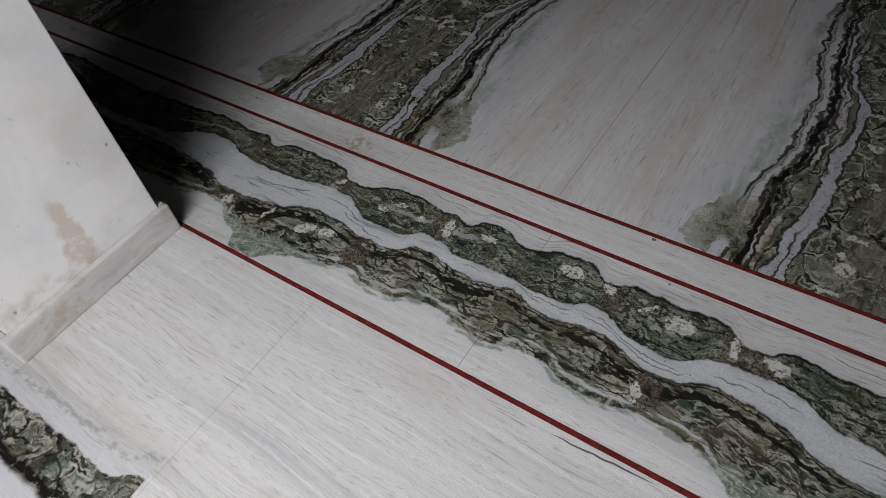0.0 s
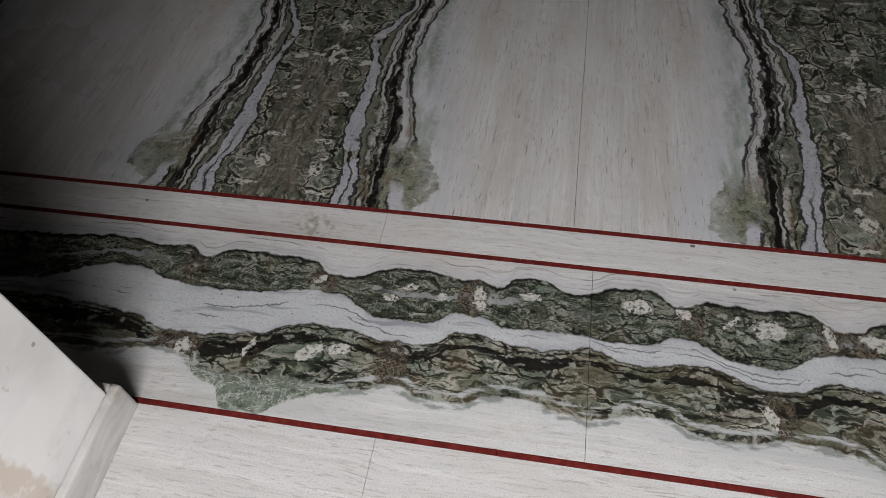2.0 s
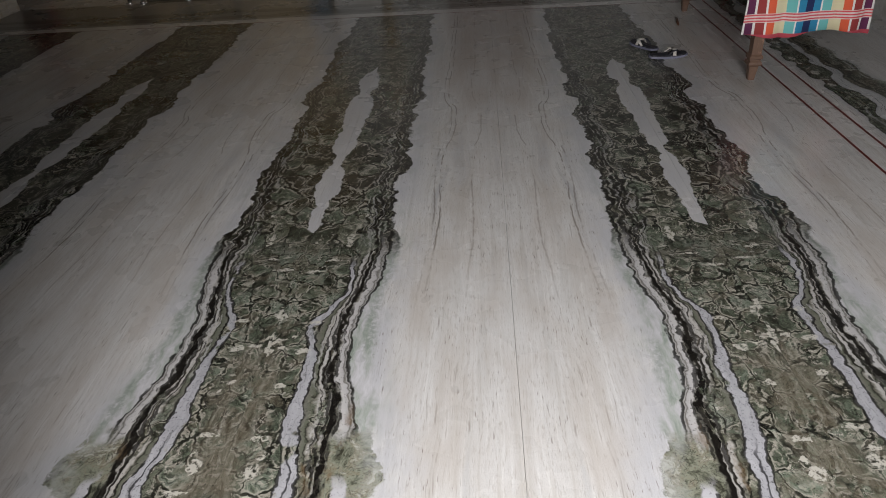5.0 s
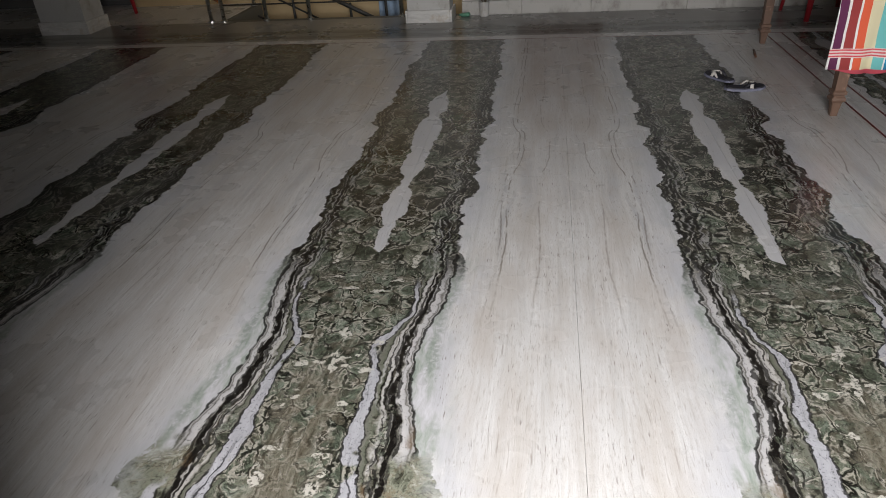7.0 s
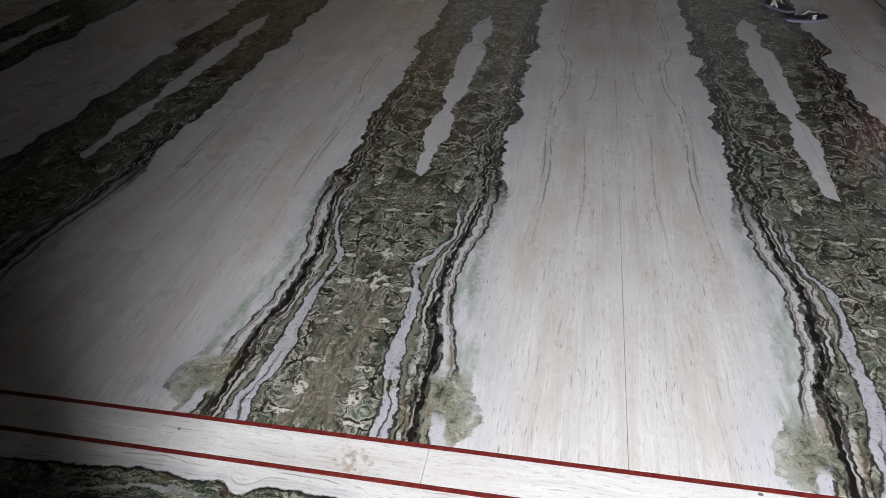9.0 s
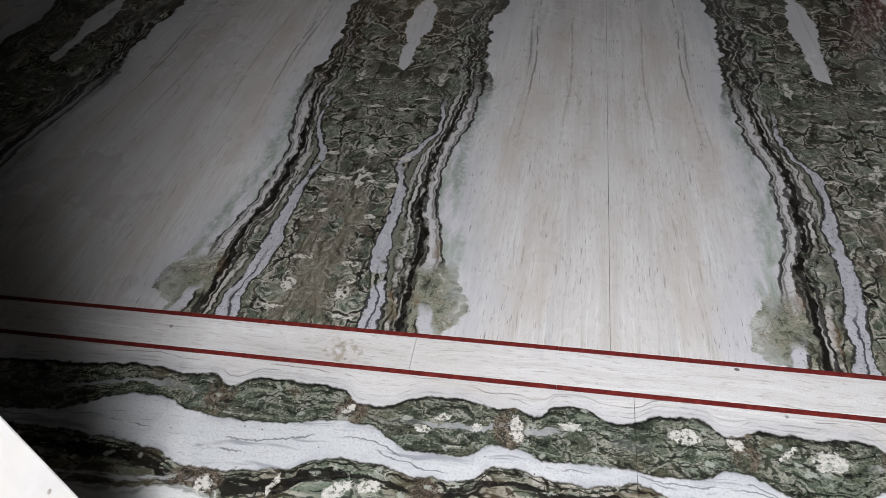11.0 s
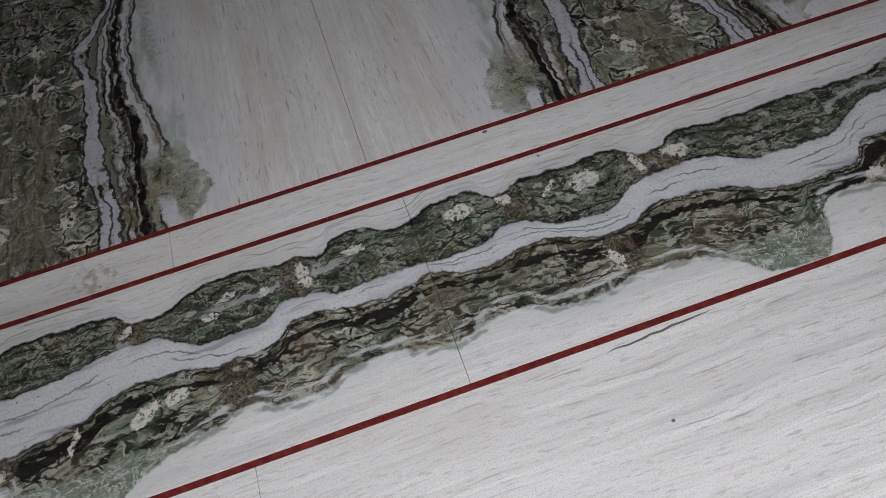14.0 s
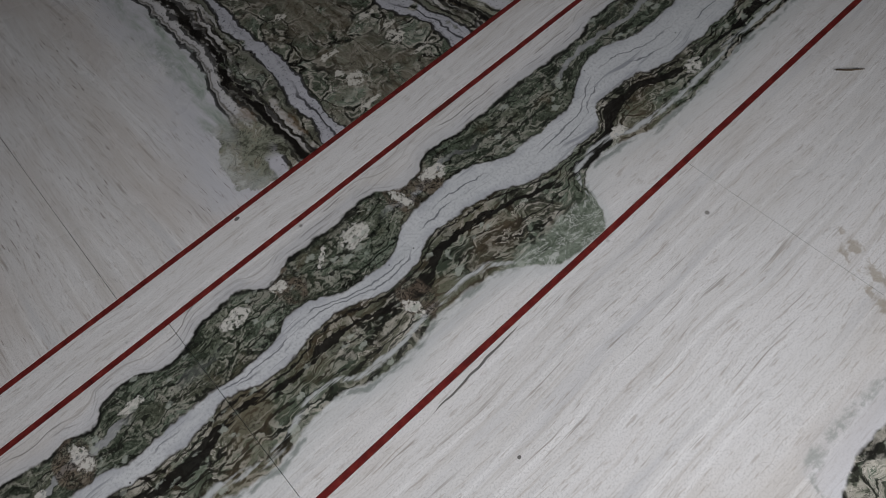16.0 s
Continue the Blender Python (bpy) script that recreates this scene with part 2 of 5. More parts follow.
    tail = g.curve(y, [(0, -0.06), (1.12, -0.06), (1.2, -0.01), (1.28, 0.026), (1.38, 0.026), (1.48, 0.036), (1.57, 0.052), (1.68, 0.046), (1.76, 0.034), (1.83, 0.020), (1.92, 0.042), (2.05, 0.052), (2.2, 0.050), (2.45, 0.066), (2.66, 0.050), (2.74, 0.030), (2.84, 0.056), (2.96, 0.058), (3.08, 0.028), (3.22, -0.02), (3.5, -0.06), (4.6, -0.06)])
    base = white_marble(g, y, d0)
    out = g.sub(d, edge)
    # lilac clouding of the white towards the green
    cloud = g.noise(g.vec(g.mul(d0, 7), g.mul(y, 3), which), 1.0, 4, 0.6)
    base = g.mix(g.mul(g.step(out, 0.15, 0.0), g.step(cloud, 0.30, 0.60), 0.75), base, (0.50, 0.51, 0.55))
    # long wavy contour threads
    for off, soft in ((0.252, 0.45), (0.275, 0.30), (0.12, 0.22)):
        bow = g.curve(y, [(0, 0.0), (0.6, 0.03), (1.3, 0.0), (1.7, 0.014), (2.05, -0.02), (2.3, -0.036), (2.45, -0.03), (2.7, 0.014), (3.2, 0.0), (4.6, 0.0)])
        away = g.m("ABSOLUTE", g.sub(g.sub(SLAB, d0), g.add(off, bow, g.wob(mp, 3.0, 0.02, 4, 0.6))))
        base = g.mix(g.mul(g.step(away, 0.0050, 0.0010), g.step(g.noise(g.vec(g.mul(d0, 9), g.mul(y, 9), off * 30), 1.0, 3, 0.6), 0.40, 0.54), g.step(y, 0.5, 1.2), soft + 0.35), base, (0.17, 0.145, 0.12))
    # warm patches with clusters of short brown dashes
    warmth = g.noise(g.vec(g.mul(d0, 5), g.mul(y, 1.3), 5.5), 1.0, 4, 0.6)
    base = g.mix(g.mul(g.step(warmth, 0.44, 0.66), g.step(out, 0.02, 0.12), 0.5), base, (0.47, 0.42, 0.375))
    bits = g.noise(g.vec(g.mul(g.add(d0, g.wob(mp, 5, 0.01)), 210), g.mul(y, 20)), 1.0, 3, 0.6)
    base = g.mix(g.mul(g.step(bits, 0.60, 0.68), g.step(g.noise(g.vec(g.mul(d0, 10), g.mul(y, 4), 2.2), 1.0, 3, 0.6), 0.46, 0.60), 0.75), base, (0.15, 0.12, 0.10))

    def thread(at, half, low, soft=0.85, wide=1.5):
        """1 on a broken wavy line of uneven width."""
        key = at if isinstance(at, float) else 0.0
        run = g.vec(0.0, g.mul(y, 8), g.add(g.mul(which, 1.3), half * 900 + key))
        broad = g.mul(half, g.m("MULTIPLY_ADD", g.noise(run, 1.0, 4, 0.65), wide * 2, 1.0 - wide))
        off = g.m("ABSOLUTE", g.sub(d, at))
        fine = g.add(off, g.wob(own, 85, 0.0035, 3))
        return g.mul(g.inv(g.step(fine, g.mul(broad, 0.55), broad)), g.step(g.noise(g.vec(g.mul(d0, 20), g.mul(y, 10), half * 700), 1.0, 3), low, low + 0.08), soft)

    # the mottled heart, paler and browner near the border
    core = green_core(g, own, d0, y, 17, 15, 0.05)
    far_core = green_core(g, own, d0, y, 14, 9, -0.05, 2.0)
    flow_x = g.add(d0, g.wob(own, 8, 0.035, 3), g.wob(own, 30, 0.010, 3))
    flow = g.noise(g.vec(g.mul(flow_x, 60), g.mul(y, 6)), 1.0, 5, 0.66)
    flows = g.ramp(flow, [(0.30, (0.030, 0.024, 0.017)), (0.42, (0.115, 0.098, 0.070)), (0.54, (0.20, 0.185, 0.145)), (0.64, (0.30, 0.285, 0.24)), (0.76, (0.48, 0.46, 0.41))])
    middle = g.mul(g.step(g.add(d1, g.wob(own, 11, 0.05)), 0.10, 0.03), g.step(g.add(y, g.wob(own, 7, 0.1)), 0.60, 0.45))
    core = g.mix(g.mul(middle, g.step(g.noise(own, 12, 3, 0.6), 0.36, 0.50), 0.75), core, flows)
    core = g.mix(g.mul(g.step(g.noise(g.vec(d0, y, g.add(which, 6.0)), 16, 3, 0.6), 0.52, 0.62), 0.45), core, flows)

    # layered stone between the lilac stripe and the black line
    gap_u = g.m("DIVIDE", g.sub(d, lilac_out), g.m("MAXIMUM", g.sub(line, lilac_out), 0.01))
    gap_u = g.add(gap_u, g.wob(g.vec(g.mul(d0, 8), g.mul(y, 14), which), 1.0, 0.22, 4, 0.62))
    layers = g.ramp(gap_u, [(0.0, (0.04, 0.04, 0.032)), (0.07, (0.17, 0.17, 0.145)), (0.24, (0.13, 0.14, 0.105)), (0.30, (0.03, 0.03, 0.024)), (0.36, (0.20, 0.195, 0.165)), (0.46, (0.46, 0.45, 0.43)), (0.60, (0.40, 0.39, 0.37)), (0.64, (0.015, 0.014, 0.012)), (0.69, (0.11, 0.10, 0.08)), (0.76, (0.43, 0.425, 0.41)), (0.86, (0.34, 0.33, 0.31)), (0.91, (0.02, 0.018, 0.015))])
    lumps = g.step(g.noise(g.vec(g.mul(d0, 16), g.mul(y, 8), g.mul(which, 0.8)), 1.0, 3, 0.6), 0.47, 0.55)
    layers = g.mix(g.mul(lumps, g.step(y, 0.50, 0.38), 0.9), layers, core)
    # pale stripe between the black line and the thin one
    gap_v = g.m("DIVIDE", g.sub(d, line), g.m("MAXIMUM", g.sub(thin, line), 0.01))
    gap_v = g.add(gap_v, g.wob(g.vec(g.mul(d0, 8), g.mul(y, 12), 3.0), 1.0, 0.16, 4, 0.62))
    pales = g.ramp(gap_v, [(0.12, (0.03, 0.028, 0.024)), (0.24, (0.24, 0.235, 0.21)), (0.36, (0.52, 0.515, 0.51)), (0.66, (0.47, 0.465, 0.47)), (0.76, (0.15, 0.145, 0.13)), (0.86, (0.42, 0.415, 0.41)), (0.96, (0.10, 0.10, 0.09))])
    # lilac white with pale green streaks out to the edge
    streak = g.noise(g.vec(g.mul(g.add(d0, g.wob(mp, 12, 0.02)), 34), g.mul(y, 6), which), 1.0, 5, 0.68)
    fade = g.ramp(streak, [(0.32, (0.60, 0.60, 0.63)), (0.46, (0.50, 0.505, 0.52)), (0.58, (0.36, 0.40, 0.365)), (0.72, (0.22, 0.265, 0.23))])
    fade = g.mix(g.mul(g.step(out, -0.035, -0.008), g.step(g.noise(own, 8, 3), 0.40, 0.58), g.step(g.noise(own, 60, 5, 0.7), 0.40, 0.55), 0.75), fade, (0.26, 0.30, 0.265))
    stone = g.mix(g.step(g.sub(d, lilac_out), -0.004, 0.004), core, layers)
    stone = g.mix(g.step(g.sub(d, line), -0.003, 0.003), stone, pales)
    stone = g.mix(g.step(g.sub(d, thin), -0.003, 0.003), stone, fade)
    # the lilac stripe with dark grains and hairlines
    lil = g.mix(g.noise(g.vec(g.mul(d, 70), g.mul(y, 10)), 1.0, 4, 0.65), (0.27, 0.275, 0.30), (0.55, 0.555, 0.59))
    lil = g.mix(g.mul(g.step(g.noise(g.vec(g.mul(d, 120), g.mul(y, 7), which), 1.0, 3, 0.6), 0.56, 0.66), 0.6), lil, (0.20, 0.20, 0.20))
    lil = g.mix(g.mul(g.step(g.noise(own, 150, 3, 0.65), 0.60, 0.68), 0.7), lil, (0.10, 0.10, 0.12))
    lil = g.mix(g.mul(g.step(g.m("ABSOLUTE", g.sub(d, g.add(g.mul(lilac_in, 0.5), g.mul(lilac_out, 0.5)))), 0.004, 0.001), g.step(y, 0.24, 0.14), 0.9), lil, (0.03, 0.03, 0.035))
    in_lil = g.mul(g.step(g.sub(d, lilac_in), -0.003, 0.003), g.step(g.sub(lilac_out, d), -0.003, 0.003))
    in_lil = g.mul(in_lil, g.step(g.add(y, g.wob(own, 16, 0.12, 3)), 1.05, 0.95), g.step(g.noise(g.vec(g.mul(d0, 10), g.mul(y, 9), g.add(which, 2.0)), 1.0, 3), 0.34, 0.40))
    stone = g.mix(g.mul(in_lil, near), stone, lil)
    # the foot of the band, where green lumps spread to the edge
    foot = g.mul(g.step(g.add(y, g.wob(own, 12, 0.11, 4)), 0.25, 0.19), g.step(g.sub(d, line), 0.004, 0.018))
    moss = g.noise(g.vec(g.add(g.mul(d0, 15), g.wob(own, 14, 0.5, 3)), g.add(g.mul(y, 15), g.wob(g.vec(y, d0), 14, 0.5, 3)), which), 1.0, 6, 0.72, 0.9)
    mossy = g.ramp(moss, [(0.34, (0.045, 0.045, 0.032)), (0.41, (0.15, 0.158, 0.118)), (0.48, (0.26, 0.275, 0.215)), (0.54, (0.22, 0.205, 0.150)), (0.60, (0.38, 0.385, 0.33)), (0.70, (0.56, 0.56, 0.53))])
    crease = g.m("ABSOLUTE", g.sub(g.noise(g.vec(g.add(d0, g.wob(own, 12, 0.02)), g.mul(y, 0.8), which), 26, 4, 0.66, 1.0), 0.5))
    mossy = g.mix(g.mul(g.step(crease, 0.022, 0.006), g.step(g.noise(own, 20, 3), 0.44, 0.54), 0.75), mossy, (0.030, 0.028, 0.020))
    mossy = g.mix(g.mul(g.step(g.noise(own, 200, 4, 0.72), 0.47, 0.34), 0.7), mossy, (0.03, 0.028, 0.02))
    pale_foot = g.mul(g.step(g.m("ABSOLUTE", g.sub(g.add(d, g.wob(own, 20, 0.012)), g.add(0.318, g.mul(y, -0.20)))), 0.022, 0.012), g.step(g.add(y, g.wob(own, 14, 0.04)), 0.10, 0.06))
    mossy = g.mix(g.mul(pale_foot, 0.9), mossy, (0.53, 0.53, 0.57))
    # it thins out in veils of pale green towards its rim
    veil = g.mul(g.step(g.add(out, g.wob(own, 13, 0.06, 5, 0.7)), -0.070, -0.015), g.step(g.noise(g.vec(d0, y, g.add(which, 5.0)), 11, 5, 0.7), 0.38, 0.54))
    mossy = g.mix(g.mul(veil, 0.52), mossy, g.mix(streak, (0.36, 0.39, 0.36), (0.56, 0.57, 0.58)))
    stone = g.mix(foot, stone, mossy)
    # remote part: mottled all over, pale and dark strands near its outer side
    near_line = g.sub(d, line)
    outer = g.mul(g.step(near_line, -0.075, -0.045), g.step(g.noise(own, 7, 3), 0.34, 0.46))
    strand = g.m("SINE", g.add(g.mul(near_line, 260.0), g.mul(g.noise(g.vec(g.mul(d0, 9), g.mul(y, 5), which), 1.0, 4, 0.6), 16.0)))
    far_stone = g.mix(g.mul(outer, g.step(strand, -0.30, -0.80), g.step(g.noise(own, 19, 3), 0.44, 0.54), 0.75), far_core, (0.38, 0.38, 0.36))
    far_stone = g.mix(g.mul(outer, g.step(strand, 0.15, 0.65), g.step(g.noise(g.vec(y, d0, which), 15, 3), 0.62, 0.50), 0.92), far_stone, (0.012, 0.012, 0.010))
    far_stone = g.mix(g.mul(g.step(out, -0.022, -0.004), g.step(g.noise(own, 16, 3), 0.36, 0.46), 0.7), far_stone, (0.020, 0.020, 0.016))
    stone = g.mix(remote, stone, far_stone)
    # black lines
    wide = g.add(0.010, g.mul(g.step(y, 0.25, 0.42), g.step(y, 0.95, 0.75), 0.006))
    run = g.m("MULTIPLY_ADD", g.noise(g.vec(0.0, g.mul(y, 7), g.mul(which, 1.7)), 1.0, 4, 0.68), 1.9, 0.02)
    main_w = g.mul(wide, run)
    main = g.inv(g.step(g.add(g.m("ABSOLUTE", g.sub(d, line)), g.wob(own, 70, 0.005, 3)), g.mul(main_w, 0.6), main_w))
    isle = g.step(g.noise(g.vec(g.mul(d0, 46), g.mul(y, 22), which), 1.0, 4, 0.62), 0.56, 0.50)
    dark = g.top(g.mul(main, isle, 0.96), g.mul(thread(thin, 0.0062, 0.32), g.step(y, 0.20, 0.26)), thread(g.sub(line, 0.016), 0.0060, 0.36), thread(g.add(line, 0.015), 0.0052, 0.42), g.mul(thread(lilac_in, 0.0044, 0.30), near), g.mul(thread(lilac_out, 0.0038, 0.34), near),
                 g.mul(thread(g.sub(line, 0.033), 0.0034, 0.42), near), g.mul(thread(g.add(line, 0.036), 0.0050, 0.44), g.step(y, 0.22, 0.12)), g.mul(thread(g.sub(edge, 0.006), 0.0046, 0.50), g.step(y, 0.9, 1.2)))
    stone = g.mix(dark, stone, (0.009, 0.008, 0.007))
    light = g.mul(g.top(thread(g.sub(line, 0.025), 0.0050, 0.44, 0.8), thread(g.add(line, 0.009), 0.0045, 0.46, 0.8), thread(g.sub(line, 0.045), 0.0042, 0.50, 0.7)), g.step(y, 0.30, 0.50))
    stone = g.mix(g.mul(light, g.inv(dark), g.m("MULTIPLY_ADD", near, 0.35, 0.55)), stone, (0.48, 0.475, 0.47))
    # rusty patches on the lines near the border
    rust = g.noise(g.vec(g.mul(d0, 16), g.mul(y, 6), g.add(9.0, which)), 1.0, 4, 0.62)
    stone = g.mix(g.mul(g.step(rust, 0.55, 0.66), g.step(g.sub(d, lilac_out), 0.0, 0.02), g.step(g.sub(d, thin), 0.01, -0.01), g.step(y, 0.40, 0.25), 0.65), stone, (0.16, 0.105, 0.055))
    grit = g.noise(own, 130, 4, 0.72)
    body = g.step(g.sub(thin, d), -0.01, 0.01)
    stone = g.mix(g.mul(g.step(grit, 0.44, 0.32), body, 0.75), stone, (0.014, 0.013, 0.011))
    # pale green halo, then the band itself with a ragged rim
    frayed = g.add(out, g.wob(own, 44, 0.014, 5, 0.72), g.mul(g.wob(g.vec(d0, y, g.add(which, 3.0)), 15, 0.050, 5, 0.72), g.step(y, 0.26, 0.16)))
    halo_where = g.step(g.noise(g.vec(g.mul(d0, 6), g.mul(y, 4), g.mul(which, 1.9)), 1.0, 3), 0.46, 0.64)
    col = g.mix(g.mul(g.step(out, 0.10, 0.0), halo_where, g.step(streak, 0.40, 0.60), 0.6), base, (0.38, 0.42, 0.39))
    soft_rim = g.inv(g.step(frayed, -0.004, g.m("MULTIPLY_ADD", g.mul(near, g.step(y, 0.20, 0.28)), 0.022, 0.003)))
    col = g.mix(soft_rim, col, stone)
    lens = g.sub(g.add(tail, g.wob(own, 10, 0.022), g.wob(own, 17, 0.018, 3), g.wob(own, 55, 0.006, 3)), g.add(d0, g.m("MULTIPLY_ADD", odd, -0.030, 0.015)))
    col = g.mix(g.step(lens, -0.003, 0.003), col, g.mix(0.5, base, (0.55, 0.55, 0.56)))
    # single pale stones
    spots = [(0.073, 0.109, 0.020, 0.024), (0.086, 0.150, 0.011, 0.010), (0.067, 0.212, 0.026, 0.008), (0.09, 0.035, 0.030, 0.007), (0.10, 0.541, 0.024, 0.013),
             (0.0, 0.565, 0.012, 0.050), (0.0, 0.70, 0.022, 0.028), (0.045, 0.553, 0.020, 0.008), (0.15, 1.15, 0.013, 0.05), (0.12, 0.672, 0.022, 0.008), (0.05, 0.95, 0.03, 0.008), (0.11, 1.02, 0.03, 0.008), (0.07, 0.40, 0.016, 0.010)]
    wd, wy = g.add(d0, g.wob(g.pos, 34, 0.026, 5, 0.7)), g.add(y, g.wob(g.pos, 38, 0.022, 5, 0.7))
    mask = g.top(*[g.blob(wd, wy, a, b, c, e) for a, b, c, e in spots])
    col = g.mix(g.mul(mask, g.step(g.noise(g.pos, 60, 5, 0.72), 0.42, 0.52), 0.92), col, (0.55, 0.535, 0.48))
    grime = g.noise(g.pos, 2.1, 4, 0.6)
    rough = g.m("MULTIPLY_ADD", grime, 0.16, 0.20)
    return g.finish(col, rough, g.noise(g.pos, 1.4, 2), 0.0006)


def border_curves(g, x):
    top = g.curve(x, [(-1.0, -0.185), (-0.88, -0.173), (-0.73, -0.164), (-0.6, -0.155), (-0.5, -0.165), (-0.44, -0.160), (-0.389, -0.185), (-0.317, -0.156), (-0.233, -0.158), (-0.14, -0.164), (-0.105, -0.187), (-0.06, -0.197), (0.0, -0.180), (0.039, -0.164), (0.12, -0.158), (0.19, -0.171), (0.242, -0.167), (0.276, -0.180), (0.317, -0.152), (0.375, -0.147), (0.43, -0.174), (0.478, -0.172), (0.536, -0.149), (0.604, -0.147), (0.667, -0.180), (0.726, -0.160), (0.804, -0.162), (0.882, -0.159), (0.944, -0.177), (0.994, -0.195), (1.028, -0.190), (1.079, -0.166), (1.165, -0.178), (1.25, -0.176), (1.35, -0.176), (1.49, -0.180), (1.56, -0.163), (1.8, -0.17)])
    mid1 = g.curve(x, [(-1.0, -0.31), (-0.81, -0.300), (-0.65, -0.252), (-0.565, -0.233), (-0.48, -0.250), (-0.4, -0.266), (-0.33, -0.268), (-0.216, -0.260), (-0.127, -0.243), (-0.093, -0.243), (-0.011, -0.268), (0.047, -0.291), (0.124, -0.295), (0.179, -0.274), (0.224, -0.259), (0.279, -0.266), (0.333, -0.281), (0.4, -0.275), (0.475, -0.276), (0.52, -0.283), (0.605, -0.280), (0.674, -0.255), (0.704, -0.265), (0.773, -0.292), (0.845, -0.301), (0.893, -0.28), (0.964, -0.254), (1.039, -0.250), (1.14, -0.285), (1.242, -0.298), (1.369, -0.287), (1.493, -0.238), (1.585, -0.267), (1.8, -0.262)])
    mid2 = g.curve(x, [(-1.0, -0.34), (-0.72, -0.338), (-0.61, -0.342), (-0.53, -0.348), (-0.465, -0.360), (-0.39, -0.382), (-0.327, -0.381), (-0.263, -0.372), (-0.188, -0.361), (-0.158, -0.340), (-0.094, -0.328), (-0.039, -0.325), (0.05, -0.342), (0.126, -0.343), (0.19, -0.319), (0.234, -0.302), (0.3, -0.311), (0.374, -0.319), (0.428, -0.314), (0.483, -0.305), (0.534, -0.319), (0.607, -0.326), (0.652, -0.316), (0.694, -0.314), (0.765, -0.328), (0.842, -0.346), (0.898, -0.333), (0.975, -0.317), (1.05, -0.325), (1.157, -0.362), (1.239, -0.376), (1.345, -0.368), (1.407, -0.329), (1.498, -0.339), (1.607, -0.367), (1.8, -0.36)])
    low = g.curve(x, [(-1.0, -0.45), (-0.53, -0.446), (-0.445, -0.430), (-0.37, -0.425), (-0.306, -0.477), (-0.245, -0.495), (-0.221, -0.535), (-0.169, -0.539), (-0.122, -0.516), (-0.073, -0.493), (-0.004, -0.473), (0.067, -0.452), (0.108, -0.440), (0.17, -0.462), (0.232, -0.461), (0.294, -0.437), (0.355, -0.434), (0.415, -0.448), (0.475, -0.454), (0.537, -0.445), (0.599, -0.434), (0.657, -0.443), (0.723, -0.462), (0.772, -0.461), (0.844, -0.448), (0.939, -0.453), (0.98, -0.466), (1.033, -0.500), (1.098, -0.534), (1.15, -0.538), (1.208, -0.476), (1.283, -0.423), (1.4, -0.449), (1.563, -0.457), (1.694, -0.441), (1.8, -0.44)])
    return top, mid1, mid2, low


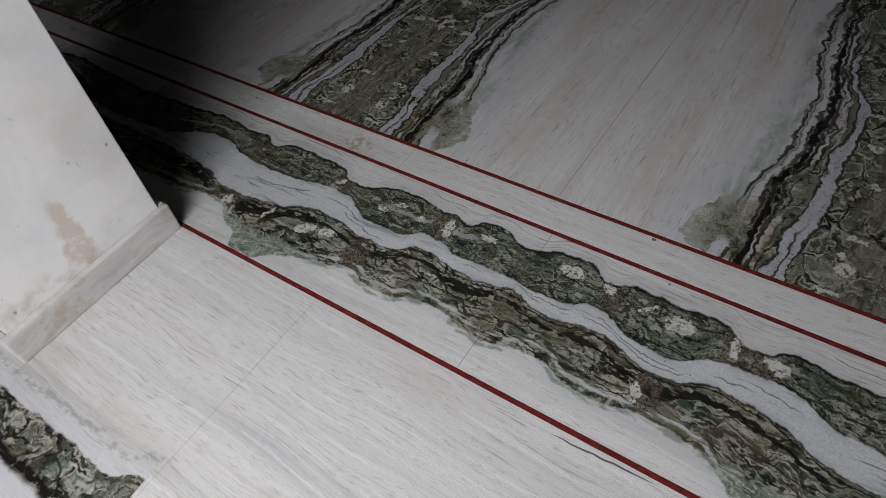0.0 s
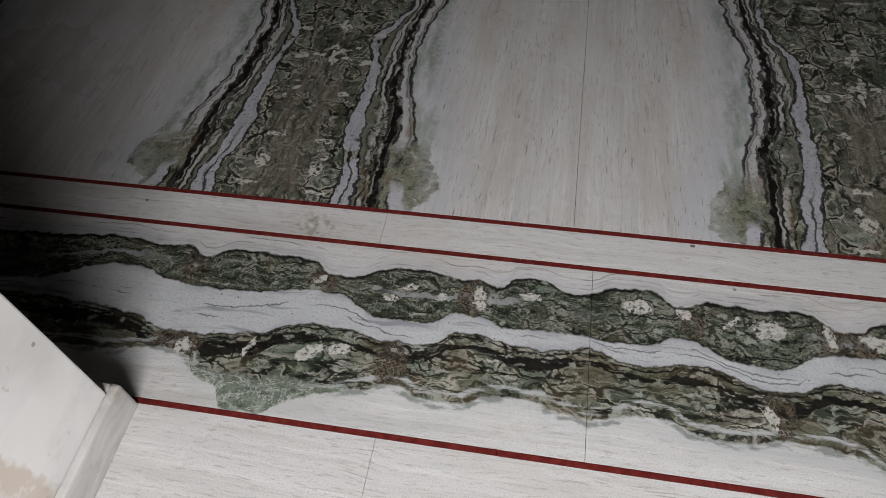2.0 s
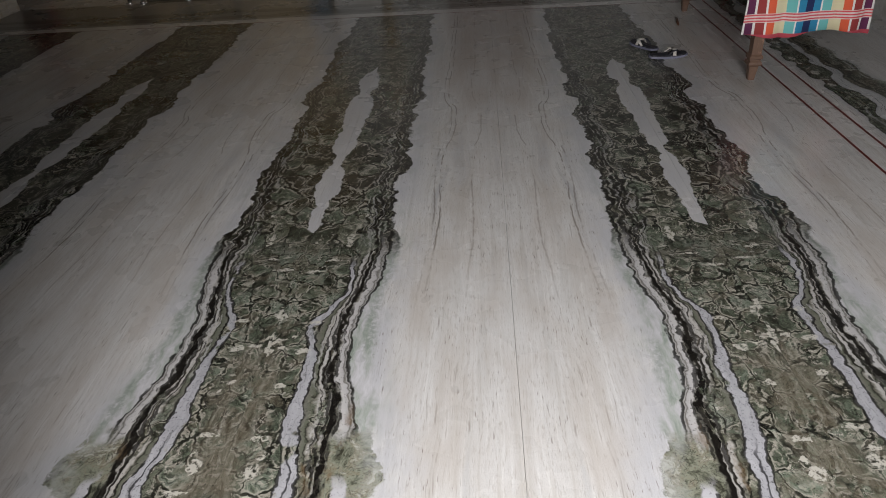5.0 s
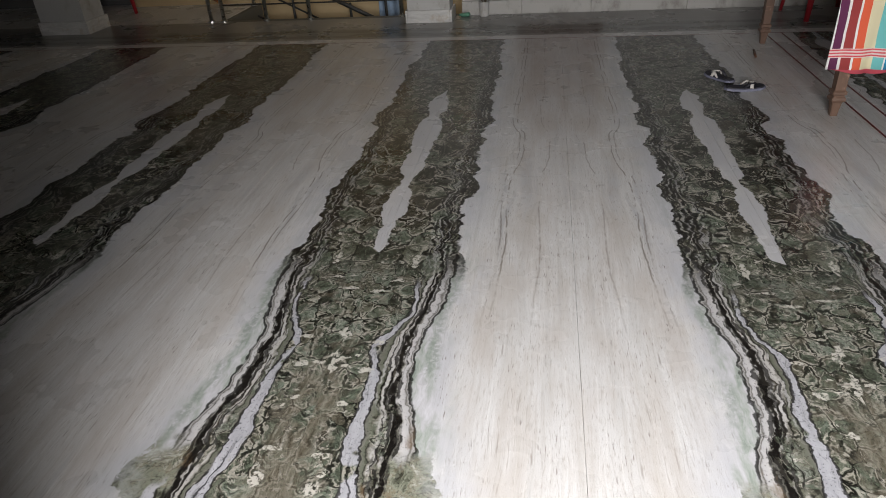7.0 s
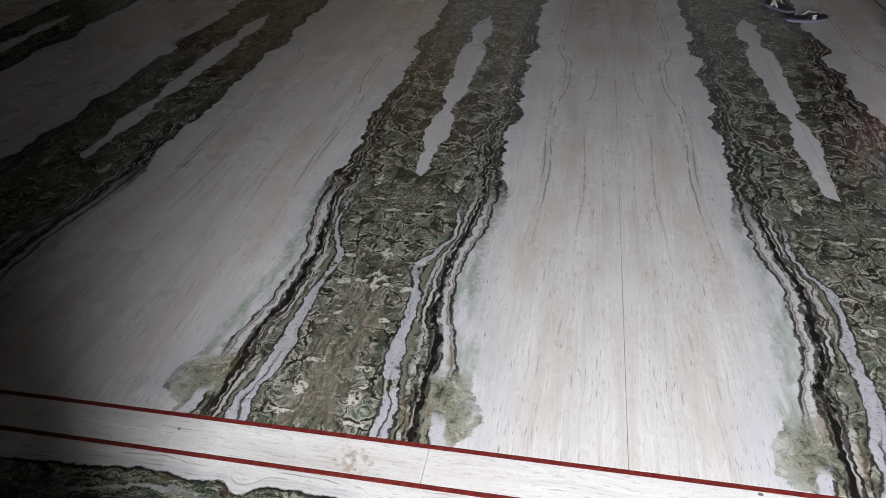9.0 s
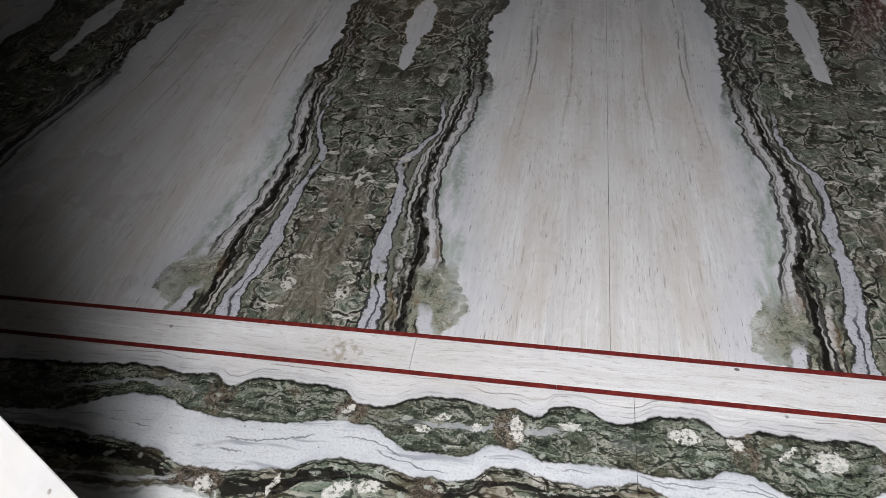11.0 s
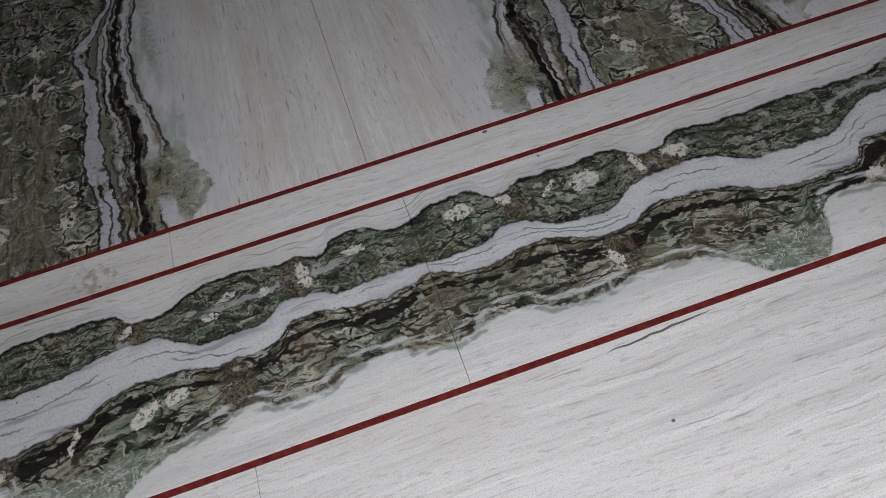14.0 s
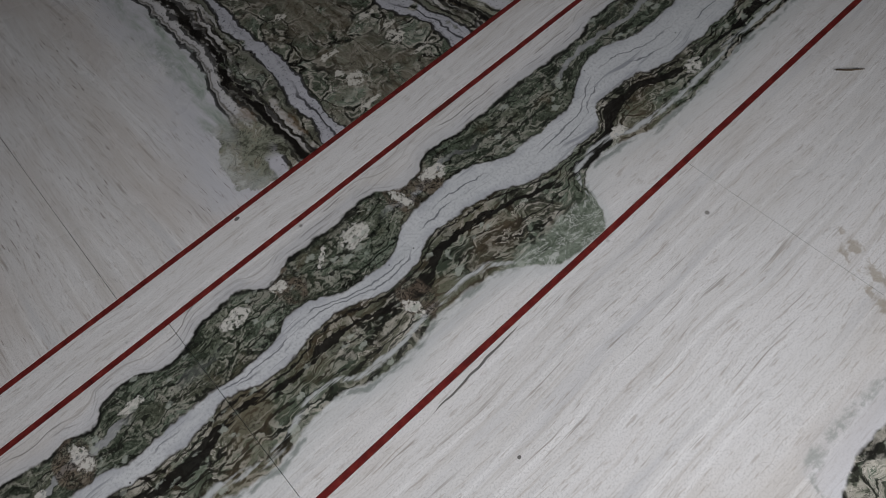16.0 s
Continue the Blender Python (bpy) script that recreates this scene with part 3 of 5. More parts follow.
def border_marble(name, far=False, side=False):
    """Border slabs: two chains of green nodules with a white stripe between them."""
    g = Graph(name)
    run = g.y if side else g.x
    x0 = g.sub(g.m("PINGPONG", g.add(run, 1.0), 2.8), 1.0)
    y0 = g.sub(1.969, g.x) if side else g.sub(4.54, g.y) if far else g.y
    p = g.vec(x0, y0)
    x = g.add(x0, g.wob(p, 30, 0.007))
    y = g.add(y0, g.wob(p, 26, 0.011, 3), g.wob(p, 100, 0.0035, 2))
    top, mid1, mid2, low = border_curves(g, x)
    base = white_marble(g, x0, y0)
    # grain of the white follows the chain
    drop = g.sub(g.add(y0, g.wob(p, 12, 0.006)), g.mul(top, 0.6))
    wave = g.noise(g.vec(g.mul(x0, 1.2), g.mul(drop, 120)), 1.0, 3, 0.6)
    above = g.sub(g.add(y0, g.wob(p, 14, 0.008, 3)), top)
    base = g.mix(g.mul(g.step(wave, 0.56, 0.66), g.step(y0, -0.25, -0.2), 0.6), base, (0.33, 0.31, 0.285))
    for off in (0.011, 0.022, 0.036):
        hairline = g.step(g.m("ABSOLUTE", g.sub(above, off)), 0.0022, 0.0005)
        base = g.mix(g.mul(hairline, g.step(g.noise(g.vec(g.mul(x0, 7), off * 90), 1.0, 3, 0.6), 0.49, 0.57), 0.7), base, (0.16, 0.15, 0.14))
    stripe = g.mix(g.noise(g.vec(g.mul(x0, 5), g.mul(y0, 40)), 1.0, 4, 0.6), (0.44, 0.462, 0.475), (0.63, 0.645, 0.65))
    grey = g.noise(g.vec(g.mul(x0, 3.5), g.mul(g.add(y0, g.wob(p, 7, 0.02)), 45)), 1.0, 3, 0.55)
    stripe = g.mix(g.mul(g.step(grey, 0.58, 0.66), 0.6), stripe, (0.15, 0.16, 0.19))
    hairs = g.noise(g.vec(g.mul(x0, 6), g.mul(g.add(y0, g.wob(p, 7, 0.02)), 170)), 1.0, 3, 0.6)
    stripe = g.mix(g.mul(g.step(hairs, 0.64, 0.70), 0.6), stripe, (0.10, 0.105, 0.13))
    stripe = g.mix(g.mul(g.step(g.cells(p, 42), 0.10, 0.05), g.step(g.noise(p, 9, 1), 0.5, 0.56)), stripe, (0.06, 0.06, 0.06))
    # dark hairlines that follow the stripe
    for share in (0.38, 0.62):
        lane = g.add(g.mul(mid1, share), g.mul(mid2, 1.0 - share), g.wob(p, 6, 0.014, 3))
        fine_lane = g.step(g.m("ABSOLUTE", g.sub(y, lane)), 0.0024, 0.0006)
        stripe = g.mix(g.mul(fine_lane, g.step(g.noise(g.vec(g.mul(x0, 5), share * 20), 1.0, 3, 0.6), 0.50, 0.57), 0.8), stripe, (0.09, 0.095, 0.11))
    # stone of the nodules, laid in long lenses
    upper = green_core(g, p, x0, y0, 11, 24, 0.02)
    lay = g.noise(g.vec(g.mul(x0, 9), g.mul(g.sub(y, g.mul(top, 0.7)), 110)), 1.0, 4, 0.6)
    green = g.mix(g.noise(p, 10, 3), (0.040, 0.055, 0.036), (0.112, 0.146, 0.100))
    upper = g.mix(0.34, upper, green)
    lens = g.m("DIVIDE", g.sub(y, mid1), g.m("MAXIMUM", g.sub(top, mid1), 0.02))
    ply = g.m("SINE", g.mul(g.add(lens, g.wob(g.vec(g.mul(x0, 11), g.mul(y0, 20)), 1.0, 0.36, 3, 0.55)), 27.0))
    ply_on = g.noise(g.vec(g.mul(x0, 16), g.mul(y0, 60)), 1.0, 2)
    upper = g.mix(g.mul(g.step(ply, 0.72, 0.92), g.step(ply_on, 0.40, 0.50), 0.9), upper, (0.012, 0.013, 0.010))
    upper = g.mix(g.mul(g.step(ply, -0.78, -0.95), g.step(ply_on, 0.55, 0.46), 0.6), upper, (0.27, 0.285, 0.23))
    patchy = g.noise(g.vec(g.mul(x0, 7.5), g.mul(y0, 9), 6.0), 1.0, 3, 0.6)
    upper = g.mix(g.mul(g.step(patchy, 0.55, 0.68), 0.5), upper, (0.125, 0.098, 0.062))
    upper = g.mix(g.mul(g.step(lay, 0.60, 0.68), 0.55), upper, (0.02, 0.023, 0.018))
    upper = g.mix(g.mul(g.step(lay, 0.36, 0.29), 0.4), upper, (0.25, 0.27, 0.21))
    speck = g.noise(p, 190, 4, 0.7)
    upper = g.mix(g.mul(g.step(speck, 0.50, 0.36), 0.75), upper, (0.010, 0.012, 0.009))
    upper = g.mix(g.mul(g.step(speck, 0.56, 0.70), 0.5), upper, (0.26, 0.28, 0.23))
    stripe = g.mix(g.mul(g.step(speck, 0.46, 0.66), 0.55), stripe, (0.32, 0.335, 0.36))
    u_in = g.mul(g.step(g.sub(top, y), -0.003, 0.003), g.step(g.sub(y, mid1), -0.003, 0.003))
    vein_y = g.add(g.mul(top, 0.5), g.mul(mid1, 0.5), g.wob(p, 9, 0.03, 4, 0.65))
    vein_on = g.mul(g.step(g.noise(g.vec(g.mul(x0, 2.2), 8.0), 1.0, 2), 0.48, 0.56), g.step(g.add(g.m("ABSOLUTE", g.sub(y, vein_y)), g.wob(p, 45, 0.009, 5, 0.7)), 0.008, 0.004))
    upper = g.mix(g.mul(vein_on, 0.8), upper, g.mix(g.noise(p, 60, 4, 0.65), (0.20, 0.21, 0.21), (0.46, 0.47, 0.48)))
    rim_t = g.step(g.m("ABSOLUTE", g.sub(g.sub(top, y), 0.004)), 0.008, 0.001)
    rim_b = g.step(g.m("ABSOLUTE", g.sub(y, mid1)), 0.007, 0.001)
    upper = g.mix(g.mul(g.top(rim_t, rim_b), g.step(g.noise(p, 25, 2), 0.36, 0.46), 0.92), upper, (0.010, 0.010, 0.009))
    lower = g.mix(g.m("MULTIPLY_ADD", g.step(g.noise(p, 7, 3), 0.36, 0.54), 0.5, 0.5), green, green_core(g, g.vec(x0, y0, 2.0), x0, y0, 10, 22, 0.02, 1.0))
    lens2 = g.m("DIVIDE", g.sub(y, low), g.m("MAXIMUM", g.sub(mid2, low), 0.03))
    ply2 = g.m("SINE", g.mul(g.add(lens2, g.wob(g.vec(g.mul(x0, 10), g.mul(y0, 18), 8.0), 1.0, 0.36, 3, 0.55)), 33.0))
    lower = g.mix(g.mul(g.step(ply2, 0.70, 0.92), g.step(ply_on, 0.40, 0.50), 0.9), lower, (0.012, 0.012, 0.010))
    lower = g.mix(g.mul(g.step(ply2, -0.80, -0.95), g.step(ply_on, 0.55, 0.46), 0.6), lower, (0.30, 0.30, 0.25))
    lower = g.mix(g.mul(g.step(g.noise(p, 5.5, 4, 0.6), 0.47, 0.62), 0.36), lower, (0.15, 0.112, 0.068))
    # pale tips of the lower chain
    tipz = g.mul(g.step(g.add(y0, g.wob(p, 16, 0.03, 4, 0.65)), -0.452, -0.470), 0.92)
    tip = g.ramp(g.noise(g.vec(g.mul(x0, 18), g.mul(g.add(y0, g.wob(p, 10, 0.03)), 46)), 1.0, 6, 0.72), [(0.30, (0.040, 0.050, 0.036)), (0.42, (0.115, 0.140, 0.105)), (0.54, (0.19, 0.225, 0.178)), (0.66, (0.27, 0.31, 0.255)), (0.8, (0.50, 0.52, 0.47))])
    tip_vein = g.m("ABSOLUTE", g.sub(g.noise(g.vec(g.mul(x0, 14), g.mul(y0, 22)), 1.0, 5, 0.68, 1.2), 0.5))
    tip = g.mix(g.mul(g.step(tip_vein, 0.020, 0.004), 0.8), tip, (0.55, 0.57, 0.54))
    tip = g.mix(g.mul(g.step(speck, 0.52, 0.66), 0.6), tip, (0.42, 0.45, 0.40))
    tip = g.mix(g.mul(g.step(speck, 0.44, 0.34), 0.7), tip, (0.05, 0.06, 0.045))
    lower = g.mix(tipz, lower, tip)
    # black seam under the white stripe
    seam_w = g.m("MULTIPLY_ADD", g.step(g.noise(g.vec(g.mul(x0, 4.0), 0.3), 1.0, 2), 0.40, 0.62), 0.014, 0.005)
    seam_y = g.sub(g.sub(mid2, 0.016), g.mul(g.noise(g.vec(g.mul(x0, 3.1), 5.0), 1.0, 1), 0.036))
    ragged = g.add(y, g.wob(g.vec(g.mul(x0, 0.6), y0), 45, 0.012, 5, 0.7))
    seam = g.top(g.inv(g.step(g.m("ABSOLUTE", g.sub(ragged, seam_y)), g.mul(seam_w, 0.72), g.mul(seam_w, 0.86))), g.step(g.m("ABSOLUTE", g.sub(ragged, g.sub(mid2, 0.011))), 0.0035, 0.001), g.step(g.m("ABSOLUTE", g.sub(y, mid2)), 0.006, 0.001))
    lower = g.mix(g.mul(seam, g.step(g.noise(g.vec(g.mul(x0, 12), g.mul(y0, 60)), 1.0, 4, 0.65), 0.36, 0.42), 0.95), lower, (0.010, 0.009, 0.008))
    # white thread inside the lower chain
    th = g.m("ABSOLUTE", g.sub(g.sub(y, low), g.add(0.020, g.wob(p, 9, 0.012))))
    lower = g.mix(g.mul(g.step(th, 0.009, 0.002), g.step(y0, -0.475, -0.455), g.step(g.noise(g.vec(g.mul(x0, 9), g.mul(y0, 70)), 1.0, 4, 0.65), 0.42, 0.54)), lower, (0.44, 0.46, 0.46))
    l_in = g.mul(g.step(g.sub(mid2, y), -0.003, 0.003), g.step(g.sub(y, low), -0.003, 0.004))
    white_in = g.mul(g.step(g.sub(mid1, y), -0.002, 0.002), g.step(g.sub(y, mid2), -0.002, 0.002))
    col = g.mix(white_in, base, stripe)
    col = g.mix(g.mul(g.step(g.sub(low, y), 0.06, 0.0), g.step(g.sub(low, y), -0.001, 0.001), 0.5), col, (0.5, 0.53, 0.53))
    beside = g.mul(g.step(g.sub(y, top), 0.045, 0.0), g.step(g.sub(y, top), -0.002, 0.002))
    col = g.mix(g.mul(beside, g.m("MULTIPLY_ADD", g.noise(p, 9, 3), 0.9, 0.05)), col, (0.42, 0.43, 0.45))
    col = g.mix(g.mul(white_in, g.top(g.step(g.sub(mid1, y), 0.022, 0.0), g.step(g.sub(y, mid2), 0.022, 0.0)), g.step(g.noise(p, 14, 3), 0.38, 0.62), 0.6), col, (0.32, 0.335, 0.37))
    under = g.m("ABSOLUTE", g.sub(g.sub(low, y), g.add(0.006, g.wob(p, 11, 0.012))))
    col = g.mix(g.mul(g.step(under, 0.010, 0.002), g.step(y0, -0.49, -0.47), g.step(g.noise(g.vec(g.mul(x0, 14), g.mul(y0, 40)), 1.0, 4, 0.65), 0.42, 0.56), 0.7), col, (0.14, 0.17, 0.15))
    col = g.mix(u_in, col, upper)
    col = g.mix(l_in, col, lower)
    # cracked dark stone where the chains are pinched
    pinch = g.top(*[g.blob(x, y, *k) for k in ((0.235, -0.212, 0.034, 0.05), (0.69, -0.205, 0.030, 0.045), (0.965, -0.21, 0.034, 0.045), (1.02, -0.225, 0.03, 0.03), (-0.10, -0.215, 0.035, 0.035), (-0.40, -0.21, 0.035, 0.05), (-0.37, -0.41, 0.06, 0.04), (0.09, -0.395, 0.035, 0.05), (0.84, -0.395, 0.03, 0.05))])
    crack = g.m("ABSOLUTE", g.sub(g.noise(g.vec(g.mul(x0, 62), g.mul(y0, 62)), 1.0, 5, 0.7, 0.8), 0.5))
    body = g.top(u_in, l_in)
    col = g.mix(g.mul(pinch, body, g.step(g.noise(p, 30, 3), 0.34, 0.56), 0.7), col, g.mix(g.noise(p, 60, 4, 0.65), (0.05, 0.036, 0.024), (0.26, 0.21, 0.16)))
    col = g.mix(g.mul(pinch, body, g.step(crack, 0.045, 0.012), 0.92), col, (0.010, 0.009, 0.008))
    # pale knots and quartz clots
    wx, wy = g.add(x0, g.wob(p, 38, 0.024, 5, 0.7)), g.add(y0, g.wob(g.vec(y0, x0), 42, 0.018, 5, 0.7))
    knots = [(0.249, -0.214, 0.014, 0.034, 10), (0.355, -0.196, 0.024, 0.009, 5), (0.575, -0.191, 0.034, 0.015, 0), (0.841, -0.211, 0.033, 0.022, 10), (0.955, -0.213, 0.010, 0.030, 12),
             (1.038, -0.214, 0.028, 0.018, -25), (0.672, -0.196, 0.018, 0.010, -35), (-0.081, -0.392, 0.034, 0.015, 30), (-0.023, -0.377, 0.022, 0.013, 15), (-0.35, -0.415, 0.016, 0.022, 0),
             (0.822, -0.404, 0.010, 0.024, 15), (-0.105, -0.212, 0.018, 0.010, 40), (0.06, -0.24, 0.015, 0.008, 0), (0.095, -0.206, 0.018, 0.010, 20), (0.168, -0.221, 0.012, 0.010, 0),
             (1.358, -0.407, 0.02, 0.014, 0), (1.59, -0.408, 0.026, 0.016, 20), (0.765, -0.205, 0.026, 0.005, 45), (-0.21, -0.40, 0.006, 0.03, -20)]
    clot = g.top(*[g.blob(wx, wy, *k) for k in knots])
    grainy = g.noise(g.vec(g.mul(x0, 45), g.mul(g.add(y0, g.wob(p, 20, 0.01)), 110)), 1.0, 4, 0.65)
    col = g.mix(g.mul(clot, g.step(g.noise(p, 85, 5, 0.7), 0.40, 0.50), g.m("MULTIPLY_ADD", g.step(grainy, 0.36, 0.50), 0.5, 0.5)), col, (0.56, 0.55, 0.505))
    small = g.cells(g.vec(g.mul(wx, 26), g.mul(wy, 44)), 1.0)
    few = g.step(g.noise(p, 19, 1), 0.50, 0.58)
    col = g.mix(g.mul(g.step(small, 0.30, 0.20), few, g.top(u_in, l_in), 0.7), col, (0.36, 0.39, 0.34))
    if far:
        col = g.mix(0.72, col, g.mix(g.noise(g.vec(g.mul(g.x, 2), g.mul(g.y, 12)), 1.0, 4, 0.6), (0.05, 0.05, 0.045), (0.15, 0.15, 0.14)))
    rough = g.m("MULTIPLY_ADD", g.noise(g.pos, 2.1, 4, 0.6), 0.16, 0.20)
    return g.finish(col, rough, g.noise(g.pos, 1.4, 2), 0.0006)


def plain_marble(name, along_x=True, band=False):
    """White slabs with long grain; band: with the green band of the outer floor."""
    g = Graph(name)
    a, c = (g.x, g.y) if along_x else (g.y, g.x)
    col = white_marble(g, a, c)
    if band:
        p = g.vec(g.x, g.y)
        y = g.add(g.y, g.wob(p, 9, 0.02), g.wob(p, 40, 0.007, 3))
        top = g.curve(g.x, [(-2.0, -1.08), (-0.3, -1.10), (-0.13, -1.095), (0.0, -1.10), (0.05, -1.075), (0.085, -1.07), (0.1, -1.5), (0.2, -1.6), (0.95, -1.6), (1.03, -1.2), (1.07, -1.06), (1.15, -1.055), (1.4, -1.10), (2.6, -1.1)])
        core = green_core(g, p, g.x, g.y, 11, 18)
        core = g.mix(g.step(g.m("ABSOLUTE", g.sub(y, -1.185)), 0.018, 0.006), core, (0.012, 0.011, 0.010))
        # round nodules with pale rims
        lump = g.vec(g.add(g.mul(g.x, 8.5), g.wob(p, 20, 0.22, 3)), g.add(g.mul(g.y, 7.5), g.wob(p, 24, 0.22, 3)))
        shell = g.cells(lump, 1.0, "DISTANCE_TO_EDGE")
        core = g.mix(g.mul(g.step(shell, 0.16, 0.04), g.step(g.noise(p, 22, 4, 0.65), 0.50, 0.60), 0.6), core, (0.40, 0.39, 0.34))
        core = g.mix(g.mul(g.step(shell, 0.05, 0.015), g.step(g.noise(p, 18, 3), 0.42, 0.54), 0.85), core, (0.012, 0.012, 0.010))
        inn = g.mul(g.step(g.sub(top, y), -0.003, 0.003), g.step(y, -1.21, -1.195))
        ring = g.mul(g.step(g.m("ABSOLUTE", g.sub(g.sub(g.add(y, g.wob(p, 60, 0.012, 4, 0.7)), top), 0.045)), 0.016, 0.002), g.step(g.noise(g.vec(g.mul(g.x, 40), g.mul(g.y, 70)), 1.0, 5, 0.72), 0.42, 0.58))
        col = g.mix(g.mul(g.step(g.sub(y, top), 0.09, 0.0), 0.5), col, (0.52, 0.53, 0.57))
        col = g.mix(g.mul(ring, 0.55), col, (0.22, 0.25, 0.225))
        col = g.mix(inn, col, core)
    nick = g.top(g.blob(g.x, g.add(g.y, g.wob(g.pos, 25, 0.004)), 0.826, -0.563, 0.105, 0.0022, 3), g.blob(g.x, g.y, 0.773, -0.712, 0.0035, 0.003), g.blob(g.x, g.y, 0.70, -0.013, 0.006, 0.004))
    col = g.mix(g.mul(nick, 0.85), col, (0.05, 0.045, 0.04))
    thin = g.noise(g.vec(g.mul(a, 7), g.mul(g.add(c, g.wob(g.pos, 4, 0.012)), 160), 2.0), 1.0, 4, 0.66)
    col = g.mix(g.mul(g.step(thin, 0.58, 0.68), g.step(g.noise(g.vec(g.mul(a, 1.5), g.mul(c, 8), 4.0), 1.0, 3), 0.44, 0.58), 0.5), col, (0.30, 0.25, 0.20))
    # tan stains on the white
    spot = g.top(g.blob(g.add(g.x, g.wob(g.pos, 30, 0.02)), g.add(g.y, g.wob(g.pos, 25, 0.02)), -0.16, -0.06, 0.05, 0.035), g.blob(g.add(g.x, g.wob(g.pos, 30, 0.03)), g.y, 1.40, -0.90, 0.10, 0.02, 60))
    col = g.mix(g.mul(spot, g.step(g.noise(g.pos, 45, 3), 0.45, 0.6), 0.6), col, (0.27, 0.22, 0.15))
    rough = g.m("MULTIPLY_ADD", g.noise(g.pos, 2.1, 4, 0.6), 0.16, 0.20)
    return g.finish(col, rough, g.noise(g.pos, 1.4, 2), 0.0006)


def red_stone():
    g = Graph("red_inlay_stone")
    n = g.noise(g.pos, 60, 4, 0.6)
    col = g.ramp(n, [(0.25, (0.06, 0.010, 0.009)), (0.5, (0.135, 0.018, 0.016)), (0.75, (0.21, 0.038, 0.030))])
    col = g.mix(g.mul(g.step(g.noise(g.pos, 9, 3), 0.55, 0.7), 0.45), col, (0.06, 0.02, 0.016))
    return g.finish(col, 0.3, n, 0.0004)


def painted(name, tint, dirt=(0.30, 0.25, 0.19), amount=0.3, scale=2.5, rough=0.6, bump=0.0012):
    g = Graph(name)
    big = g.noise(g.pos, scale, 5, 0.62)
    small = g.noise(g.pos, 40, 4, 0.6)
    dark = tuple(c * 0.86 for c in tint)
    col = g.mix(big, dark, tint)
    col = g.mix(g.mul(g.step(g.noise(g.vec(g.mul(g.x, 3), g.mul(g.y, 3), g.mul(g.z, 2)), 1.6, 5, 0.65), 0.52, 0.75), amount), col, dirt)
    col = g.mix(g.mul(g.step(small, 0.63, 0.75), amount * 0.8), col, dirt)
    return g.finish(col, g.m("MULTIPLY_ADD", small, 0.2, rough - 0.1), small, bump)


def pillar_marble():
    """White marble cladding, cloudy, with rusty stains near its foot."""
    g = Graph("pillar_cladding")
    cloud = g.noise(g.pos, 4.5, 5, 0.6, 0.5)
    col = g.ramp(cloud, [(0.3, (0.73, 0.735, 0.75)), (0.5, (0.83, 0.825, 0.815)), (0.7, (0.85, 0.845, 0.83))])
    fleck = g.noise(g.pos, 38, 4, 0.6)
    col = g.mix(g.mul(g.step(fleck, 0.66, 0.74), 0.35), col, (0.36, 0.32, 0.28))
    yy, zz = g.add(g.y, g.wob(g.pos, 14, 0.02)), g.add(g.z, g.wob(g.pos, 10, 0.03))
    yy, zz = g.add(yy, g.wob(g.pos, 45, 0.012, 3)), g.add(zz, g.wob(g.pos, 38, 0.02, 3))
    def smear(y0, z0, ry, rz):
        u, v = g.m("DIVIDE", g.sub(yy, y0), ry), g.m("DIVIDE", g.sub(zz, z0), rz)
        return g.step(g.add(g.mul(u, u), g.mul(v, v)), 1.9, 0.1)

    veil = g.noise(g.pos, 2.6, 5, 0.6)
    col = g.mix(g.mul(g.step(veil, 0.50, 0.70), 0.4), col, (0.58, 0.55, 0.50))
    rust = g.top(smear(-0.775, 0.175, 0.024, 0.10), smear(-0.762, 0.20, 0.015, 0.06), smear(-0.79, 0.14, 0.025, 0.035), smear(-0.93, 0.03, 0.035, 0.016))
    soft = g.mul(rust, g.step(g.noise(g.pos, 22, 4, 0.6), 0.26, 0.56))
    col = g.mix(g.m("MINIMUM", g.mul(soft, 0.75), 0.5), col, (0.50, 0.36, 0.24))
    tiny = g.cells(g.pos, 16)
    col = g.mix(g.mul(g.step(tiny, 0.085, 0.05), g.step(g.noise(g.pos, 6, 2), 0.50, 0.58), 0.7), col, (0.16, 0.14, 0.11))
    band = g.mul(g.step(g.z, 0.19, 0.09), g.step(g.noise(g.pos, 11, 4, 0.6), 0.50, 0.68))
    col = g.mix(g.mul(band, 0.55), col, (0.42, 0.36, 0.27))
    return g.finish(col, g.m("MULTIPLY_ADD", cloud, 0.2, 0.22), fleck, 0.0004)


def skirting_stone():
    """Grey white marble with level streaks, chipped and stained."""
    g = Graph("skirting_stone")
    streak = g.noise(g.vec(g.mul(g.x, 5), g.mul(g.y, 5), g.mul(g.add(g.z, g.wob(g.pos, 7, 0.03)), 34)), 1.0, 5, 0.62)
    col = g.ramp(streak, [(0.3, (0.44, 0.435, 0.425)), (0.5, (0.56, 0.555, 0.54)), (0.68, (0.66, 0.65, 0.63))])
    spots = g.noise(g.pos, 48, 4, 0.65)
    col = g.mix(g.mul(g.step(spots, 0.60, 0.74), 0.45), col, (0.22, 0.18, 0.13))
    tan = g.noise(g.pos, 9, 4, 0.65)
    col = g.mix(g.mul(g.step(tan, 0.55, 0.72), 0.5), col, (0.34, 0.25, 0.15))
    return g.finish(col, 0.35, streak, 0.0004)


